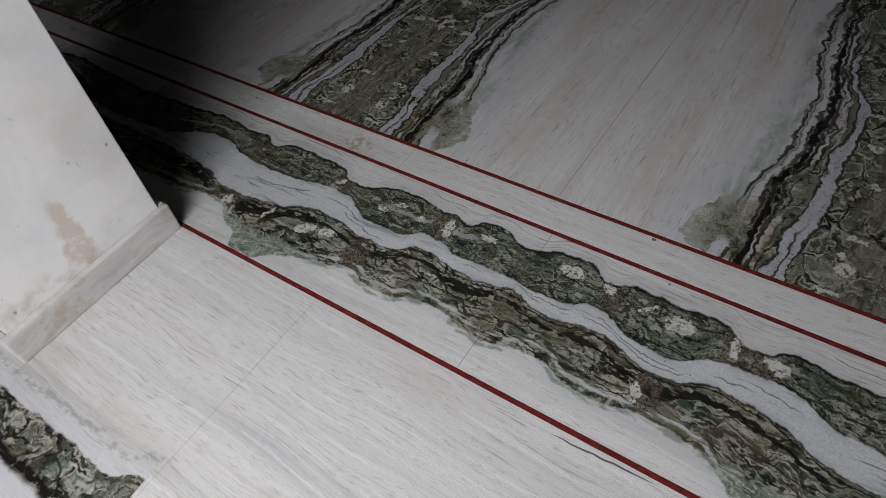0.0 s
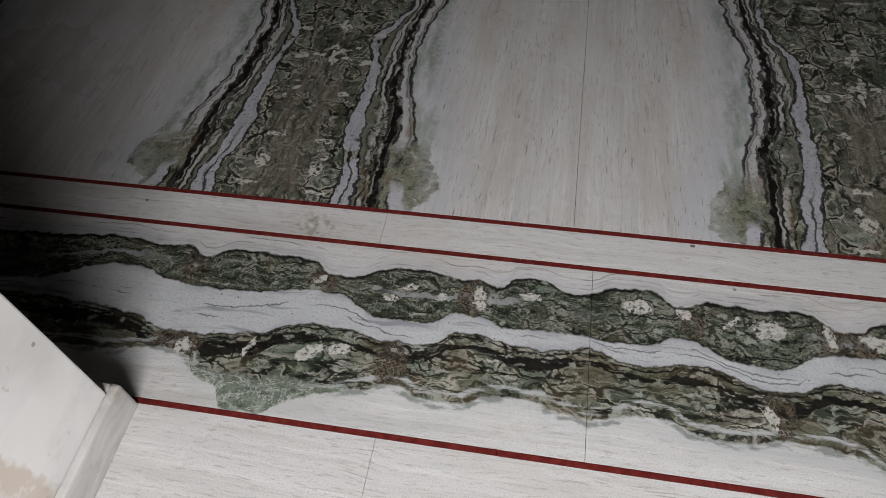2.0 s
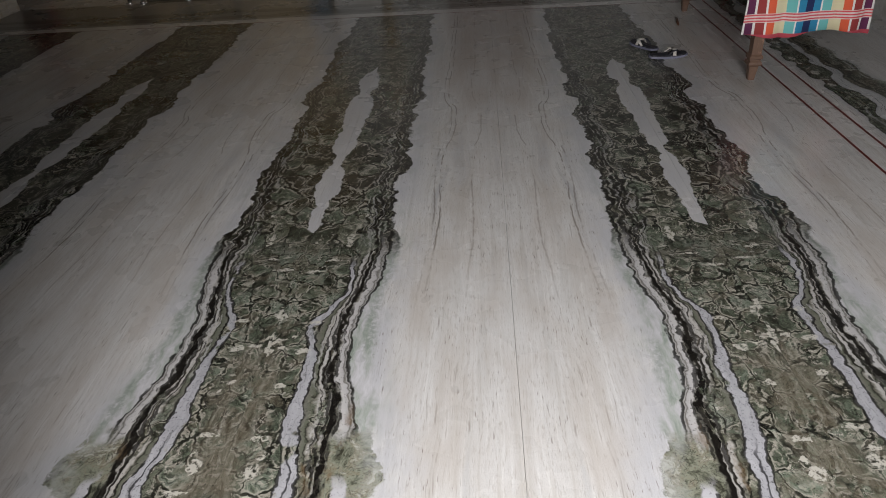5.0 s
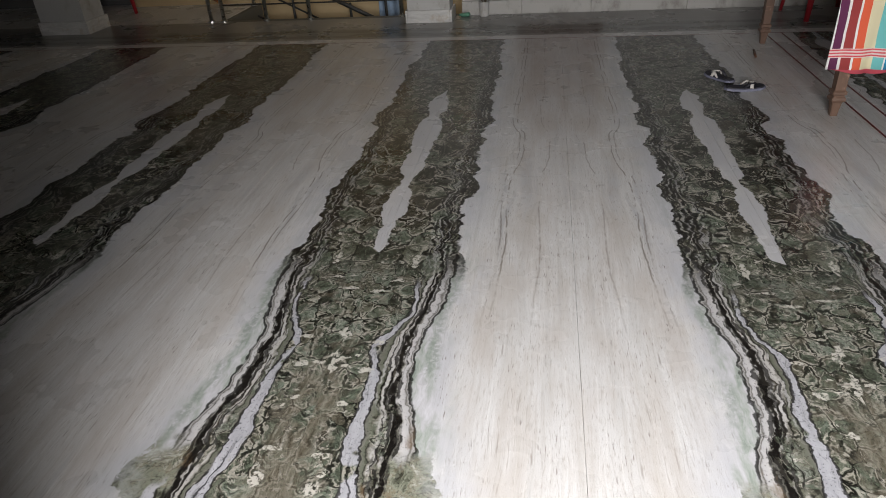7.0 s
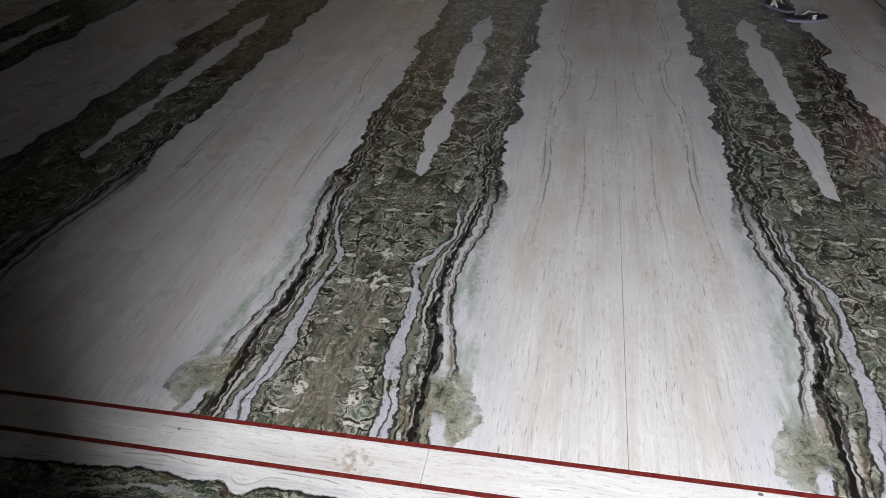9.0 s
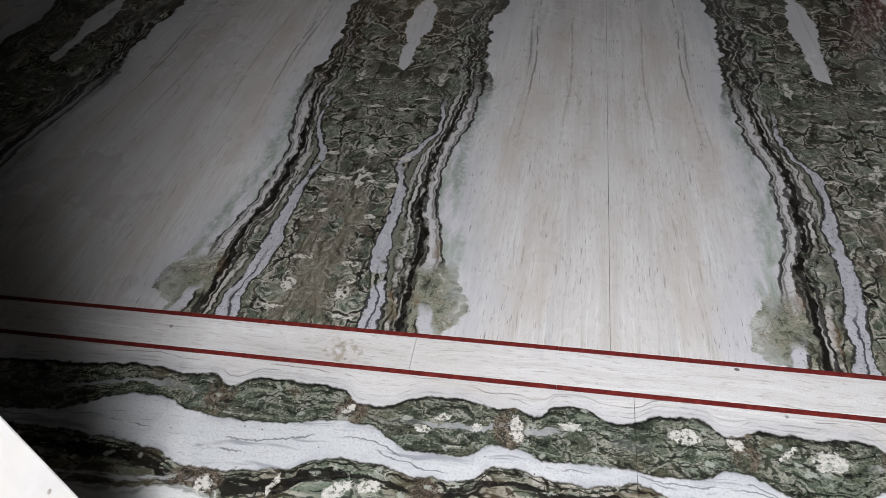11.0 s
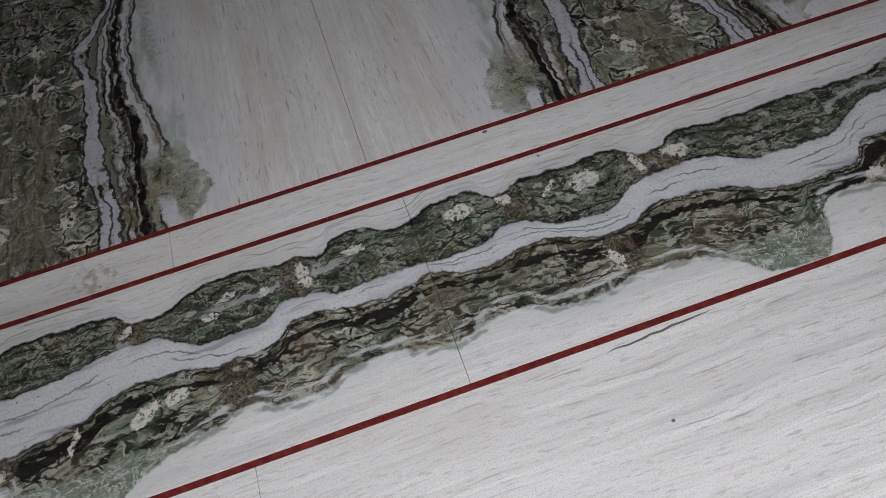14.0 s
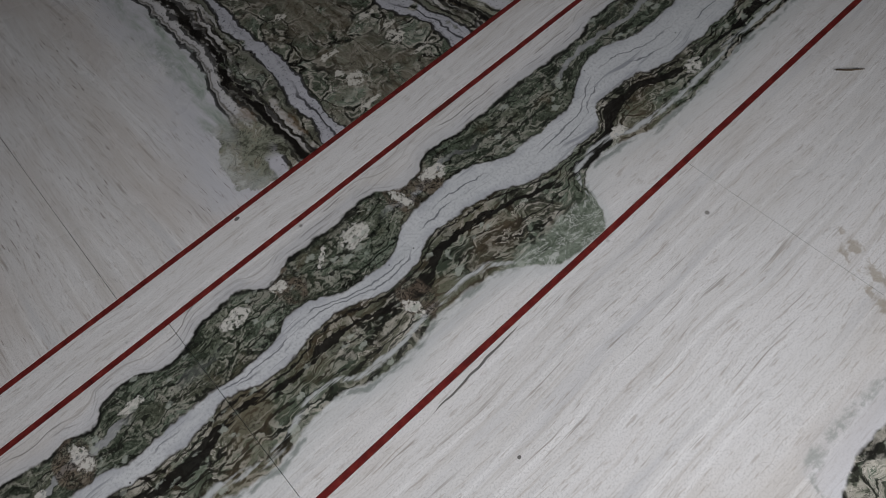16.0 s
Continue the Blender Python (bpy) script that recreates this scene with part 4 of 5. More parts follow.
def wood(name, a, b, rough=0.55):
    g = Graph(name)
    grain = g.noise(g.vec(g.mul(g.x, 60), g.mul(g.y, 60), g.mul(g.z, 5)), 1.0, 4, 0.6)
    col = g.mix(grain, a, b)
    wear = g.noise(g.pos, 25, 4, 0.6)
    col = g.mix(g.mul(g.step(wear, 0.58, 0.7), 0.5), col, tuple(min(1, c * 2.2) for c in b))
    return g.finish(col, rough, grain, 0.0006)


def metal(name, tint, rough=0.25):
    g = Graph(name)
    n = g.noise(g.pos, 30, 4, 0.6)
    col = g.mix(n, tuple(c * 0.75 for c in tint), tint)
    return g.finish(col, g.m("MULTIPLY_ADD", n, 0.25, rough - 0.08), Metallic=1.0)


def plain(name, tint, rough=0.5, scale=20, spread=0.25):
    g = Graph(name)
    n = g.noise(g.pos, scale, 4, 0.6)
    col = g.mix(n, tuple(c * (1 - spread) for c in tint), tuple(min(1, c * (1 + spread)) for c in tint))
    return g.finish(col, rough, n, 0.0005)


def striped_cloth():
    """Woven towel: upright stripes of many colours with thin white ones, and red cross stripes near the hem."""
    g = Graph("striped_towel")
    u = g.m("DIVIDE", g.sub(g.add(g.x, g.wob(g.pos, 6, 0.006)), 1.685), 0.63)
    plum, maroon, orange, cream, teal, blue, navy, white = (0.11, 0.02, 0.07), (0.30, 0.04, 0.04), (0.68, 0.11, 0.05), (0.66, 0.60, 0.40), (0.14, 0.46, 0.46), (0.02, 0.22, 0.40), (0.012, 0.025, 0.10), (0.74, 0.73, 0.71)
    half = [(0.0, white), (0.018, plum), (0.08, white), (0.098, maroon), (0.165, white), (0.18, orange), (0.24, cream), (0.325, teal), (0.395, white), (0.408, blue), (0.465, navy)]
    ramp = g.ramp(g.m("PINGPONG", u, 0.5), half)
    ramp.node.color_ramp.interpolation = "CONSTANT"
    hem = g.m("FRACT", g.mul(g.sub(g.z, 0.328), 70.0))
    zone = g.mul(g.step(g.z, 0.326, 0.329), g.step(g.z, 0.372, 0.369))
    col = g.mix(g.mul(zone, 0.95), ramp, g.mix(g.step(g.m("ABSOLUTE", g.sub(hem, 0.5)), 0.20, 0.26), (0.60, 0.07, 0.09), (0.70, 0.56, 0.54)))
    col = g.mix(g.step(g.z, 0.272, 0.268), col, (0.52, 0.07, 0.10))
    weave = g.noise(g.vec(g.mul(g.x, 500), g.mul(g.y, 500), g.mul(g.z, 500)), 1.0, 2)
    return g.finish(col, 0.9, weave, 0.001)


M_FIELD = field_marble()
M_BORDER = border_marble("border_marble")
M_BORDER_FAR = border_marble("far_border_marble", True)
M_BORDER_SIDE = border_marble("side_border_marble", False, True)
M_WHITE = plain_marble("white_marble")
M_OUTER = plain_marble("outer_marble", True, True)
M_SIDE = plain_marble("side_marble", False)
M_RED = red_stone()
M_GROUT = plain("grout", (0.09, 0.08, 0.07), 0.9)
M_PILLAR = pillar_marble()
M_SKIRT = skirting_stone()
M_WORN_SKIRT = painted("worn_skirting", (0.46, 0.45, 0.43), (0.11, 0.09, 0.07), 0.85, 5.0, 0.6)
M_WALL = painted("limewashed_wall", (0.52, 0.52, 0.51), (0.22, 0.18, 0.14), 0.65, 3.0, 0.75)
# kept dark to cut the light bounced by the unseen walls and ceiling
M_ROOM = painted("low_bounce_wall", (0.13, 0.13, 0.13), (0.10, 0.09, 0.08), 0.25, 1.4, 0.8)
M_CREAM = painted("cream_wall", (0.62, 0.47, 0.27), (0.35, 0.25, 0.14), 0.3, 2.0, 0.75)
M_CEIL = painted("low_bounce_ceiling", (0.11, 0.11, 0.11), (0.08, 0.08, 0.07), 0.2, 1.2, 0.85)
M_WOOD = wood("worn_wood", (0.085, 0.046, 0.032), (0.175, 0.105, 0.072))
M_DOORWOOD = wood("dark_frame_wood", (0.07, 0.03, 0.018), (0.13, 0.06, 0.035))
M_STEEL = metal("polished_steel", (0.62, 0.62, 0.60))
M_BLACKIRON = plain("black_iron", (0.025, 0.024, 0.022), 0.45)
M_TOWEL = striped_cloth()
M_PLASTIC = plain("red_plastic", (0.36, 0.02, 0.03), 0.35, 12, 0.15)
M_RUBBER = plain("dark_rubber", (0.022, 0.022, 0.03), 0.6)
M_SOLE = plain("grey_sole", (0.15, 0.155, 0.21), 0.6)
M_STRAP = plain("pale_strap", (0.5, 0.48, 0.45), 0.6)
M_STEP = plain("dark_step_stone", (0.10, 0.10, 0.09), 0.5, 8)
M_ORANGE = plain("orange_cloth", (0.36, 0.14, 0.06), 0.9, 14, 0.3)
M_TWIG = plain("dry_stems", (0.07, 0.05, 0.03), 0.8)
M_SCRAP = plain("green_wrapper", (0.10, 0.26, 0.18), 0.4)
M_BLUE = plain("blue_cloth", (0.28, 0.38, 0.52), 0.9, 9, 0.6)


# ---- mesh helpers ----
def mesh_of(bm, name, material, smooth=False):
    me = bpy.data.meshes.new(name)
    bm.to_mesh(me)
    bm.free()
    me.materials.append(material)
    if smooth:
        for f in me.polygons:
            f.use_smooth = True
    return me


def part(name, bm, material, parent=None, label="", smooth=False):
    ob = new(name, mesh_of(bm, name, material, smooth))
    if parent:
        ob.parent = parent
    return tagged(ob, label) if label else ob


def box(x0, x1, y0, y1, z0, z1, bevel=0.0, bm=None):
    own = bmesh.new()
    v = bmesh.ops.create_cube(own, size=1.0)["verts"]
    for w in v:
        w.co = Vector((x0 + (w.co.x + 0.5) * (x1 - x0), y0 + (w.co.y + 0.5) * (y1 - y0), z0 + (w.co.z + 0.5) * (z1 - z0)))
    if bevel:
        bmesh.ops.bevel(own, geom=own.edges[:], offset=bevel, segments=2, affect="EDGES", profile=0.6)
    if bm is None:
        return own
    me = bpy.data.meshes.new("tmp")
    own.to_mesh(me)
    own.free()
    bm.from_mesh(me)
    bpy.data.meshes.remove(me)
    return bm


def tube(points, radius, sides=10, bm=None, squash=1.0):
    """A round bar along a line of points; radius is one number or one for each point."""
    bm = bm or bmesh.new()
    pts = [Vector(p) for p in points]
    rads = radius if isinstance(radius, (list, tuple)) else [radius] * len(pts)
    rings = []
    for i, p in enumerate(pts):
        way = (pts[min(i + 1, len(pts) - 1)] - pts[max(i - 1, 0)]).normalized()
        q = way.to_track_quat("Z", "Y")
        rings.append([bm.verts.new(p + q @ Vector((rads[i] * math.cos(2 * math.pi * k / sides), rads[i] * squash * math.sin(2 * math.pi * k / sides), 0))) for k in range(sides)])
    for a, b in zip(rings, rings[1:]):
        for k in range(sides):
            bm.faces.new((a[k], a[(k + 1) % sides], b[(k + 1) % sides], b[k]))
    bm.faces.new(rings[0][::-1])
    bm.faces.new(rings[-1])
    return bm


def empty(name, x=0, y=0, z=0):
    ob = new(name)
    ob.location = (x, y, z)
    return ob


# ---- floor ----
GAP, THICK = 0.0004, 0.03
floor = tagged(part("floor", box(-9, 4.6, -2.65, 5.47, -0.2, -0.028), M_GROUT), "dark grouted bed under the polished marble floor", "floor", kind="structure")
floor_back = tagged(part("floor_back", box(-9, -2.821, 5.472, 6.6, -0.2, 0.0), M_SIDE), "polished marble floor behind the far pillar", "floor", kind="structure")


def slab(x0, x1, y0, y1, material, name="slab", gap=GAP):
    bm = box(x0 + gap, x1 - gap, y0 + gap, y1 - gap, -THICK, 0.0, gap)
    return part(name, bm, material, floor)


# the hall's book-matched slabs
edges = [JOINT + SLAB * k for k in range(-12, 4)] + [1.945]
for a, b in zip(edges, edges[1:]):
    slab(a, b, 0.006, 4.52, M_FIELD, "marble_slab")
# strip between the two red lines
for a, b in ((-9.0, -3.9), (-3.9, -1.95), (-1.95, 0.0), (0.0, 1.95), (1.95, 4.6)):
    slab(a, b, -0.098, -0.006, M_WHITE, "border_strip")
# border slabs with the nodule chains
for a, b in ((-9.0, -4.9), (-4.9, -2.25), (-2.25, -0.88), (-0.88, 0.484), (0.484, 1.86), (1.86, 4.6)):
    slab(a, b, -0.538, -0.110, M_BORDER, "border_slab")
# outer floor
for a, b in ((-9.0, -2.5), (-2.5, -1.2), (-1.2, 0.096), (0.096, 1.386), (1.386, 2.68), (2.68, 4.6)):
    slab(a, b, -1.26, -0.55, M_OUTER, "outer_slab", 0.0003)
    slab(a, b, -2.65, -1.26, M_WHITE, "outer_slab")
# red inlay lines
for y in (0.0, -0.104, -0.544):
    for a, b in ((-9.0, -2.1), (-2.1, -0.36), (-0.36, 0.324), (0.324, 1.6), (1.6, 4.6)):
        slab(a, b, y - 0.006, y + 0.006, M_RED, "red_inlay")
# side border along the bed
slab(1.957, 2.063, 0.006, 4.52, M_SIDE, "border_strip")
for a, b in ((0.006, 1.2), (1.2, 2.9), (2.9, 4.52)):
    slab(2.075, 3.049, a, b, M_BORDER_SIDE, "border_slab")
slab(3.049, 4.6, 0.006, 1.2, M_SIDE, "outer_slab")
for x in (1.951, 2.069):
    slab(x - 0.006, x + 0.006, 0.006, 4.52, M_RED, "red_inlay")
# far border
slab(-9.0, 4.6, 4.532, 4.64, M_WHITE, "border_strip")
slab(-9.0, 4.6, 4.52, 4.532, M_RED, "red_inlay")
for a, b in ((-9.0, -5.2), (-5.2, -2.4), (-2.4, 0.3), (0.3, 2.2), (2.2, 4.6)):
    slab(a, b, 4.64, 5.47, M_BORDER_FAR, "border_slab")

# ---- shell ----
# unseen ceiling, west and east walls, added to shut out sky light
tagged(part("ceiling", box(-9, 4.8, -2.65, 9.1, 3.0, 3.15), M_CEIL), "unseen dark ceiling slab that shuts out the sky", "ceiling", kind="structure")
tagged(part("wall_west", box(-9.2, -9.0, -2.65, 9.1, -0.2, 3.0), M_ROOM), "unseen dark wall that closes the hall's end", "wall", kind="structure")
tagged(part("wall_east", box(4.6, 4.8, -2.65, 1.2, -0.2, 3.0), M_ROOM), "unseen dark wall beside the open floor", "wall", kind="structure")
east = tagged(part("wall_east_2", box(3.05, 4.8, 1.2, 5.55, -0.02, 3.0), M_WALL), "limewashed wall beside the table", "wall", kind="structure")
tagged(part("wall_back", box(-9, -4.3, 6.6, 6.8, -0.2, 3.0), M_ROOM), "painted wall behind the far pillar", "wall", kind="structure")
# unseen south wall, added so that its doorway shapes the daylight
south = bmesh.new()
for a, b, c, d in ((-9.0, -0.2, -0.2, 3.0), (1.5, 4.6, -0.2, 3.0), (-0.2, 1.5, 2.3, 3.0)):
    box(a, b, -2.65, -2.45, c, d, 0.0, south)
tagged(part("wall_south", south, M_ROOM), "unseen dark wall with a doorway that shapes the daylight", "wall", kind="structure")


def pillar(name, x0, x1, y0, y1, height, label, mat, skirt=0.088):
    ob = empty(name, (x0 + x1) / 2, (y0 + y1) / 2, 0)
    cx, cy = (x0 + x1) / 2, (y0 + y1) / 2
    t = 0.020
    part("shaft", box(x0 + t - cx, x1 - t - cx, y0 + t - cy, y1 - t - cy, 0, height, 0.003), mat, ob)
    for n, (a, b, c, d) in enumerate(((x1 - t, x1, y0, y1), (x0, x0 + t, y0, y1), (x0 + t, x1 - t, y0, y0 + t), (x0 + t, x1 - t, y1 - t, y1))):
        part("skirting", box(a + 0.0005 - cx, b - cx, c + 0.0005 - cy, d - 0.0005 - cy, 0, skirt, 0.006), M_SKIRT, ob, "grey marble skirting slab")
    return tagged(ob, label, "pillar")


pillar("pillar", -0.873, -0.385, -1.036, -0.551, 3.0, "square white marble-clad pillar with rusty stains", M_PILLAR)
pillar("pillar", -0.925, -0.503, 5.185, 5.462, 3.0, "white square pillar beside the far wall", M_WALL, 0.11)
pillar("pillar", -4.49, -3.98, 5.10, 5.46, 3.0, "grey square pillar with a worn plinth", M_WALL, 0.12)


# ---- far wall ----
far_wall = tagged(part("wall_north", box(-0.45, 4.6, 5.55, 5.75, -0.2, 3.0), M_WALL), "stained limewashed wall", "wall", kind="structure")
for a, b in ((-0.45, 0.1), (0.1, 0.72), (0.72, 1.55), (1.55, 2.3), (2.3, 3.2), (3.2, 4.6)):
    part("skirting_slab", box(a + 0.001, b - 0.001, 5.50, 5.548, -0.028, 0.115, 0.004), M_WORN_SKIRT, far_wall)
# stairwell: cream wall that goes on below the floor
tagged(part("wall_stair", box(-4.3, -0.45, 6.45, 6.65, -2.5, 3.0), M_CREAM), "cream painted wall of the stairwell", "wall", kind="structure")
tagged(part("wall_stair_side", box(-0.45, -0.40, 5.76, 6.45, -2.5, 3.0), M_CREAM), "cream painted side of the stairwell", "wall", kind="structure")
tagged(part("wall_well", box(-2.82, -2.78, 5.56, 6.449, -2.5, -0.002), M_STEP), "dark stone side of the stairwell", "wall", kind="structure")
# unseen floor, added to stop sky light leaking up the stairwell
tagged(part("floor_stair", box(-4.3, -0.4, 5.47, 6.65, -2.6, -2.5), M_STEP), "added dark floor that closes the stairwell from below", "floor", kind="structure")
tagged(part("floor_edge", box(-2.82, -0.45, 5.47, 5.56, -0.4, -0.001), M_STEP), "dark stone edge at the stairwell", "floor", kind="structure")

# worn door in the far wall
door = tagged(empty("door_1", 0.48, 5.5), "dark wooden door frame with a chipped white threshold", "door", kind="structure")
for x in (0.10, 0.80):
    part("jamb", box(x - 0.035 - 0.48, x + 0.035 - 0.48, -0.006, 0.046, 0.118, 2.1, 0.004), M_DOORWOOD, door)
part("lintel", box(0.065 - 0.48, 0.835 - 0.48, -0.006, 0.046, 2.101, 2.17, 0.004), M_DOORWOOD, door)
part("leaf", box(0.14 - 0.48, 0.76 - 0.48, 0.02, 0.046, 0.12, 2.098, 0.003), M_DOORWOOD, door)
for z in (0.2, 0.85, 1.5):
    part("panel", box(0.22 - 0.48, 0.68 - 0.48, 0.008, 0.019, z, z + 0.5, 0.004), M_DOORWOOD, door)


# ---- railing at the stairwell ----
railing = tagged(empty("railing", -1.95, 5.515), "polished steel railing on the stairwell edge", "railing")


def post(x, y, height, material, r=0.019):
    ob = part("post", tube([(x + 1.95, y - 5.515, 0), (x + 1.95, y - 5.515, height)], r, 12), material, railing, smooth=True)
    part("flange", tube([(x + 1.95, y - 5.515, 0), (x + 1.95, y - 5.515, 0.012), (x + 1.95, y - 5.515, 0.016)], [0.034, 0.034, 0.022], 14), material, ob)
    return ob


for x in (-2.93, -2.80, -2.36, -1.92, -1.02):
    post(x, 5.515, 0.9, M_STEEL)
post(-2.80, 6.30, 0.9, M_STEEL)
part("handrail", tube([(-0.98, 0, 0.92), (0.98, 0, 0.92)], 0.024, 12), M_STEEL, railing, smooth=True)
part("handrail", tube([(-0.85, 0.0, 0.92), (-0.85, 0.85, 0.92)], 0.024, 12), M_STEEL, railing, smooth=True)
for z in (0.15, 0.5):
    part("rail", tube([(-0.85, 0, z), (0.98, 0, z)], 0.007, 8), M_BLACKIRON, railing, "thin black rail")

stair_rail = tagged(empty("stair_rail", -1.7, 6.0, -0.45), "black iron handrail sloping down the stairs", "railing")
for k in range(3):
    h = 0.28 * k
    part("bar", tube([(-0.95, 0, 0.95 + h - 0.55), (0.55, 0, -0.35 + h)], 0.010 if k < 2 else 0.022, 8), M_BLACKIRON, stair_rail)
for x, h in ((-0.55, 0.75), (0.05, 0.5), (0.42, 0.62)):
    part("baluster", tube([(x, 0, -0.9), (x, 0, h)], 0.014, 8), M_BLACKIRON, stair_rail)
knob = bmesh.new()
bmesh.ops.create_uvsphere(knob, u_segments=14, v_segments=10, radius=0.045)
bmesh.ops.translate(knob, verts=knob.verts[:], vec=(0.42, 0, 0.66))
part("knob", knob, M_BLACKIRON, stair_rail, smooth=True)
newel = part("newel", tube([(0.55, 0, -0.9), (0.55, 0, 0.30)], 0.028, 10), M_BLACKIRON, stair_rail)
steps = tagged(empty("stairs", -1.7, 6.0, -0.6), "dark stone steps leading down", "stairs")
for k in range(6):
    part("step", box(-1.05 + 0.28 * k, -0.78 + 0.28 * k, -0.42, 0.42, -1.6, 0.42 - 0.17 * (k + 1), 0.006), M_STEP, steps)


def hanging_cloth(name, x0, x1, y, z0, z1, material, label, category, waves=3, depth=0.02):
    bm = bmesh.new()
    nx, nz = 26, 18
    grid = []
    for j in range(nz + 1):
        row = []
        for i in range(nx + 1):
            u, v = i / nx, j / nz
            ripple = depth * (1 - v * 0.7) * math.sin(u * waves * 2 * math.pi + 0.6 * v) + 0.3 * depth * noise.noise((u * 5, v * 4, y))
            hem = 0.012 * math.sin(u * 7.0) * (1 - v)
            row.append(bm.verts.new((x0 + (x1 - x0) * u + 0.008 * noise.noise((u * 3, v * 3, 2.0)), y + ripple, z0 + (z1 - z0) * v + hem)))
        grid.append(row)
    for a, b in zip(grid, grid[1:]):
        for i in range(nx):
            bm.faces.new((a[i], a[i + 1], b[i + 1], b[i]))
    ob = part(name, bm, material, None, smooth=True)
    thick = ob.modifiers.new("thickness", "SOLIDIFY")
    thick.thickness = 0.004
    return tagged(ob, label, category)


hanging_cloth("hanging_cloth", -1.42, -1.20, 6.30, -0.28, 0.75, M_BLUE, "pale blue striped cloth hanging in the stairwell", "cloth", 2, 0.02)
hanging_cloth("hanging_cloth", -3.02, -2.86, 5.70, 0.16, 0.9, M_ORANGE, "orange brown cloth hanging behind the railing", "cloth", 1, 0.015)


# ---- table with the towel ----
table = tagged(empty("wooden_table", 2.3, 3.45), "worn brown wooden table with square moulded legs", "table")


def table_leg(x, y):
    prof = [(0.0, 0.016), (0.004, 0.017), (0.075, 0.024), (0.082, 0.032), (0.090, 0.035), (0.100, 0.032), (0.106, 0.026), (0.112, 0.026), (0.118, 0.034), (0.132, 0.034), (0.140, 0.026), (0.20, 0.026), (0.66, 0.029)]
    bm = bmesh.new()
    rings = []
    for z, r in prof:
        rings.append([bm.verts.new((x - 2.3 + sx * r, y - 3.45 + sy * r, z)) for sx, sy in ((-1, -1), (1, -1), (1, 1), (-1, 1))])
    for a, b in zip(rings, rings[1:]):
        for k in range(4):
            bm.faces.new((a[k], a[(k + 1) % 4], b[(k + 1) % 4], b[k]))
    bm.faces.new(rings[0][::-1])
    bm.faces.new(rings[-1])
    bmesh.ops.bevel(bm, geom=[e for e in bm.edges if abs(e.verts[0].co.z - e.verts[1].co.z) > 0.01], offset=0.003, segments=1, affect="EDGES")
    part("leg", bm, M_WOOD, table)


for lx, ly in ((1.815, 2.70), (1.855, 4.22), (2.80, 2.70), (2.80, 4.22)):
    table_leg(lx, ly)
part("apron", box(-0.45, 0.47, -0.775, -0.75, 0.56, 0.66, 0.003), M_WOOD, table)
part("apron", box(-0.45, 0.47, 0.75, 0.775, 0.56, 0.66, 0.003), M_WOOD, table)
part("apron", box(-0.50, -0.475, -0.71, 0.72, 0.56, 0.66, 0.003), M_WOOD, table)
part("apron", box(0.49, 0.515, -0.71, 0.72, 0.56, 0.66, 0.003), M_WOOD, table)
part("tabletop", box(-0.56, 0.58, -0.80, 0.82, 0.661, 0.69, 0.006), M_WOOD, table)

towel_bm = bmesh.new()
TX0, TX1, nx = 1.685, 2.315, 48
line = [(2.605, 0.262), (2.607, 0.33), (2.61, 0.40), (2.615, 0.48), (2.62, 0.56), (2.625, 0.63), (2.628, 0.675), (2.636, 0.696), (2.66, 0.700), (2.8, 0.699), (3.0, 0.699)]
grid = []
for j, (yy, zz) in enumerate(line):
    v = max(0.0, (0.70 - zz) / 0.44)
    row = []
    for i in range(nx + 1):
        u = i / nx
        fold = -abs(0.022 * v * math.sin(u * 9.0 + 0.5) + 0.012 * v * math.sin(u * 21 + 1.0 + 2 * v))
        row.append(towel_bm.verts.new((TX0 + (TX1 - TX0) * u + 0.03 * (1 - v) * (0.5 - u), yy + fold, zz + 0.014 * v * math.sin(u * 8.5 + 2.2))))
    grid.append(row)
for a, b in zip(grid, grid[1:]):
    for i in range(nx):
        towel_bm.faces.new((a[i], a[i + 1], b[i + 1], b[i]))
towel = tagged(part("towel", towel_bm, M_TOWEL, None, smooth=True), "striped towel of plum, red, cream and blue over the table end", "towel")
towel.modifiers.new("thickness", "SOLIDIFY").thickness = 0.005


# ---- red plastic chair behind the table ----
def plastic_chair(x, y, turn):
    ob = empty("plastic_chair", x, y)
    ob.rotation_euler = (0, 0, radians(turn))
    for sx, sy in ((-1, -1), (1, -1), (1, 1), (-1, 1)):
        part("leg", tube([(sx * 0.24, sy * 0.23, 0), (sx * 0.20, sy * 0.19, 0.42)], [0.020, 0.030], 8, squash=0.7), M_PLASTIC, ob, smooth=True)
    part("seat", box(-0.23, 0.23, -0.22, 0.22, 0.42, 0.45, 0.012), M_PLASTIC, ob)
    for k in range(5):
        part("back_slat", box(-0.19 + 0.08 * k, -0.13 + 0.08 * k, 0.205, 0.225, 0.455, 0.80, 0.006), M_PLASTIC, ob)
    part("back_rail", box(-0.22, 0.22, 0.200, 0.232, 0.80, 0.87, 0.012), M_PLASTIC, ob)
    return tagged(ob, "dark red moulded plastic chair standing behind the table", "chair", "red plastic chairs")


chair = plastic_chair(2.55, 5.12, 8)
red_seat = copy_thing(chair, pose(-4.35, 6.2, 0, 0, 0, 200))
tagged(red_seat, "dark red plastic chair against the far wall", "chair", "red plastic chairs")


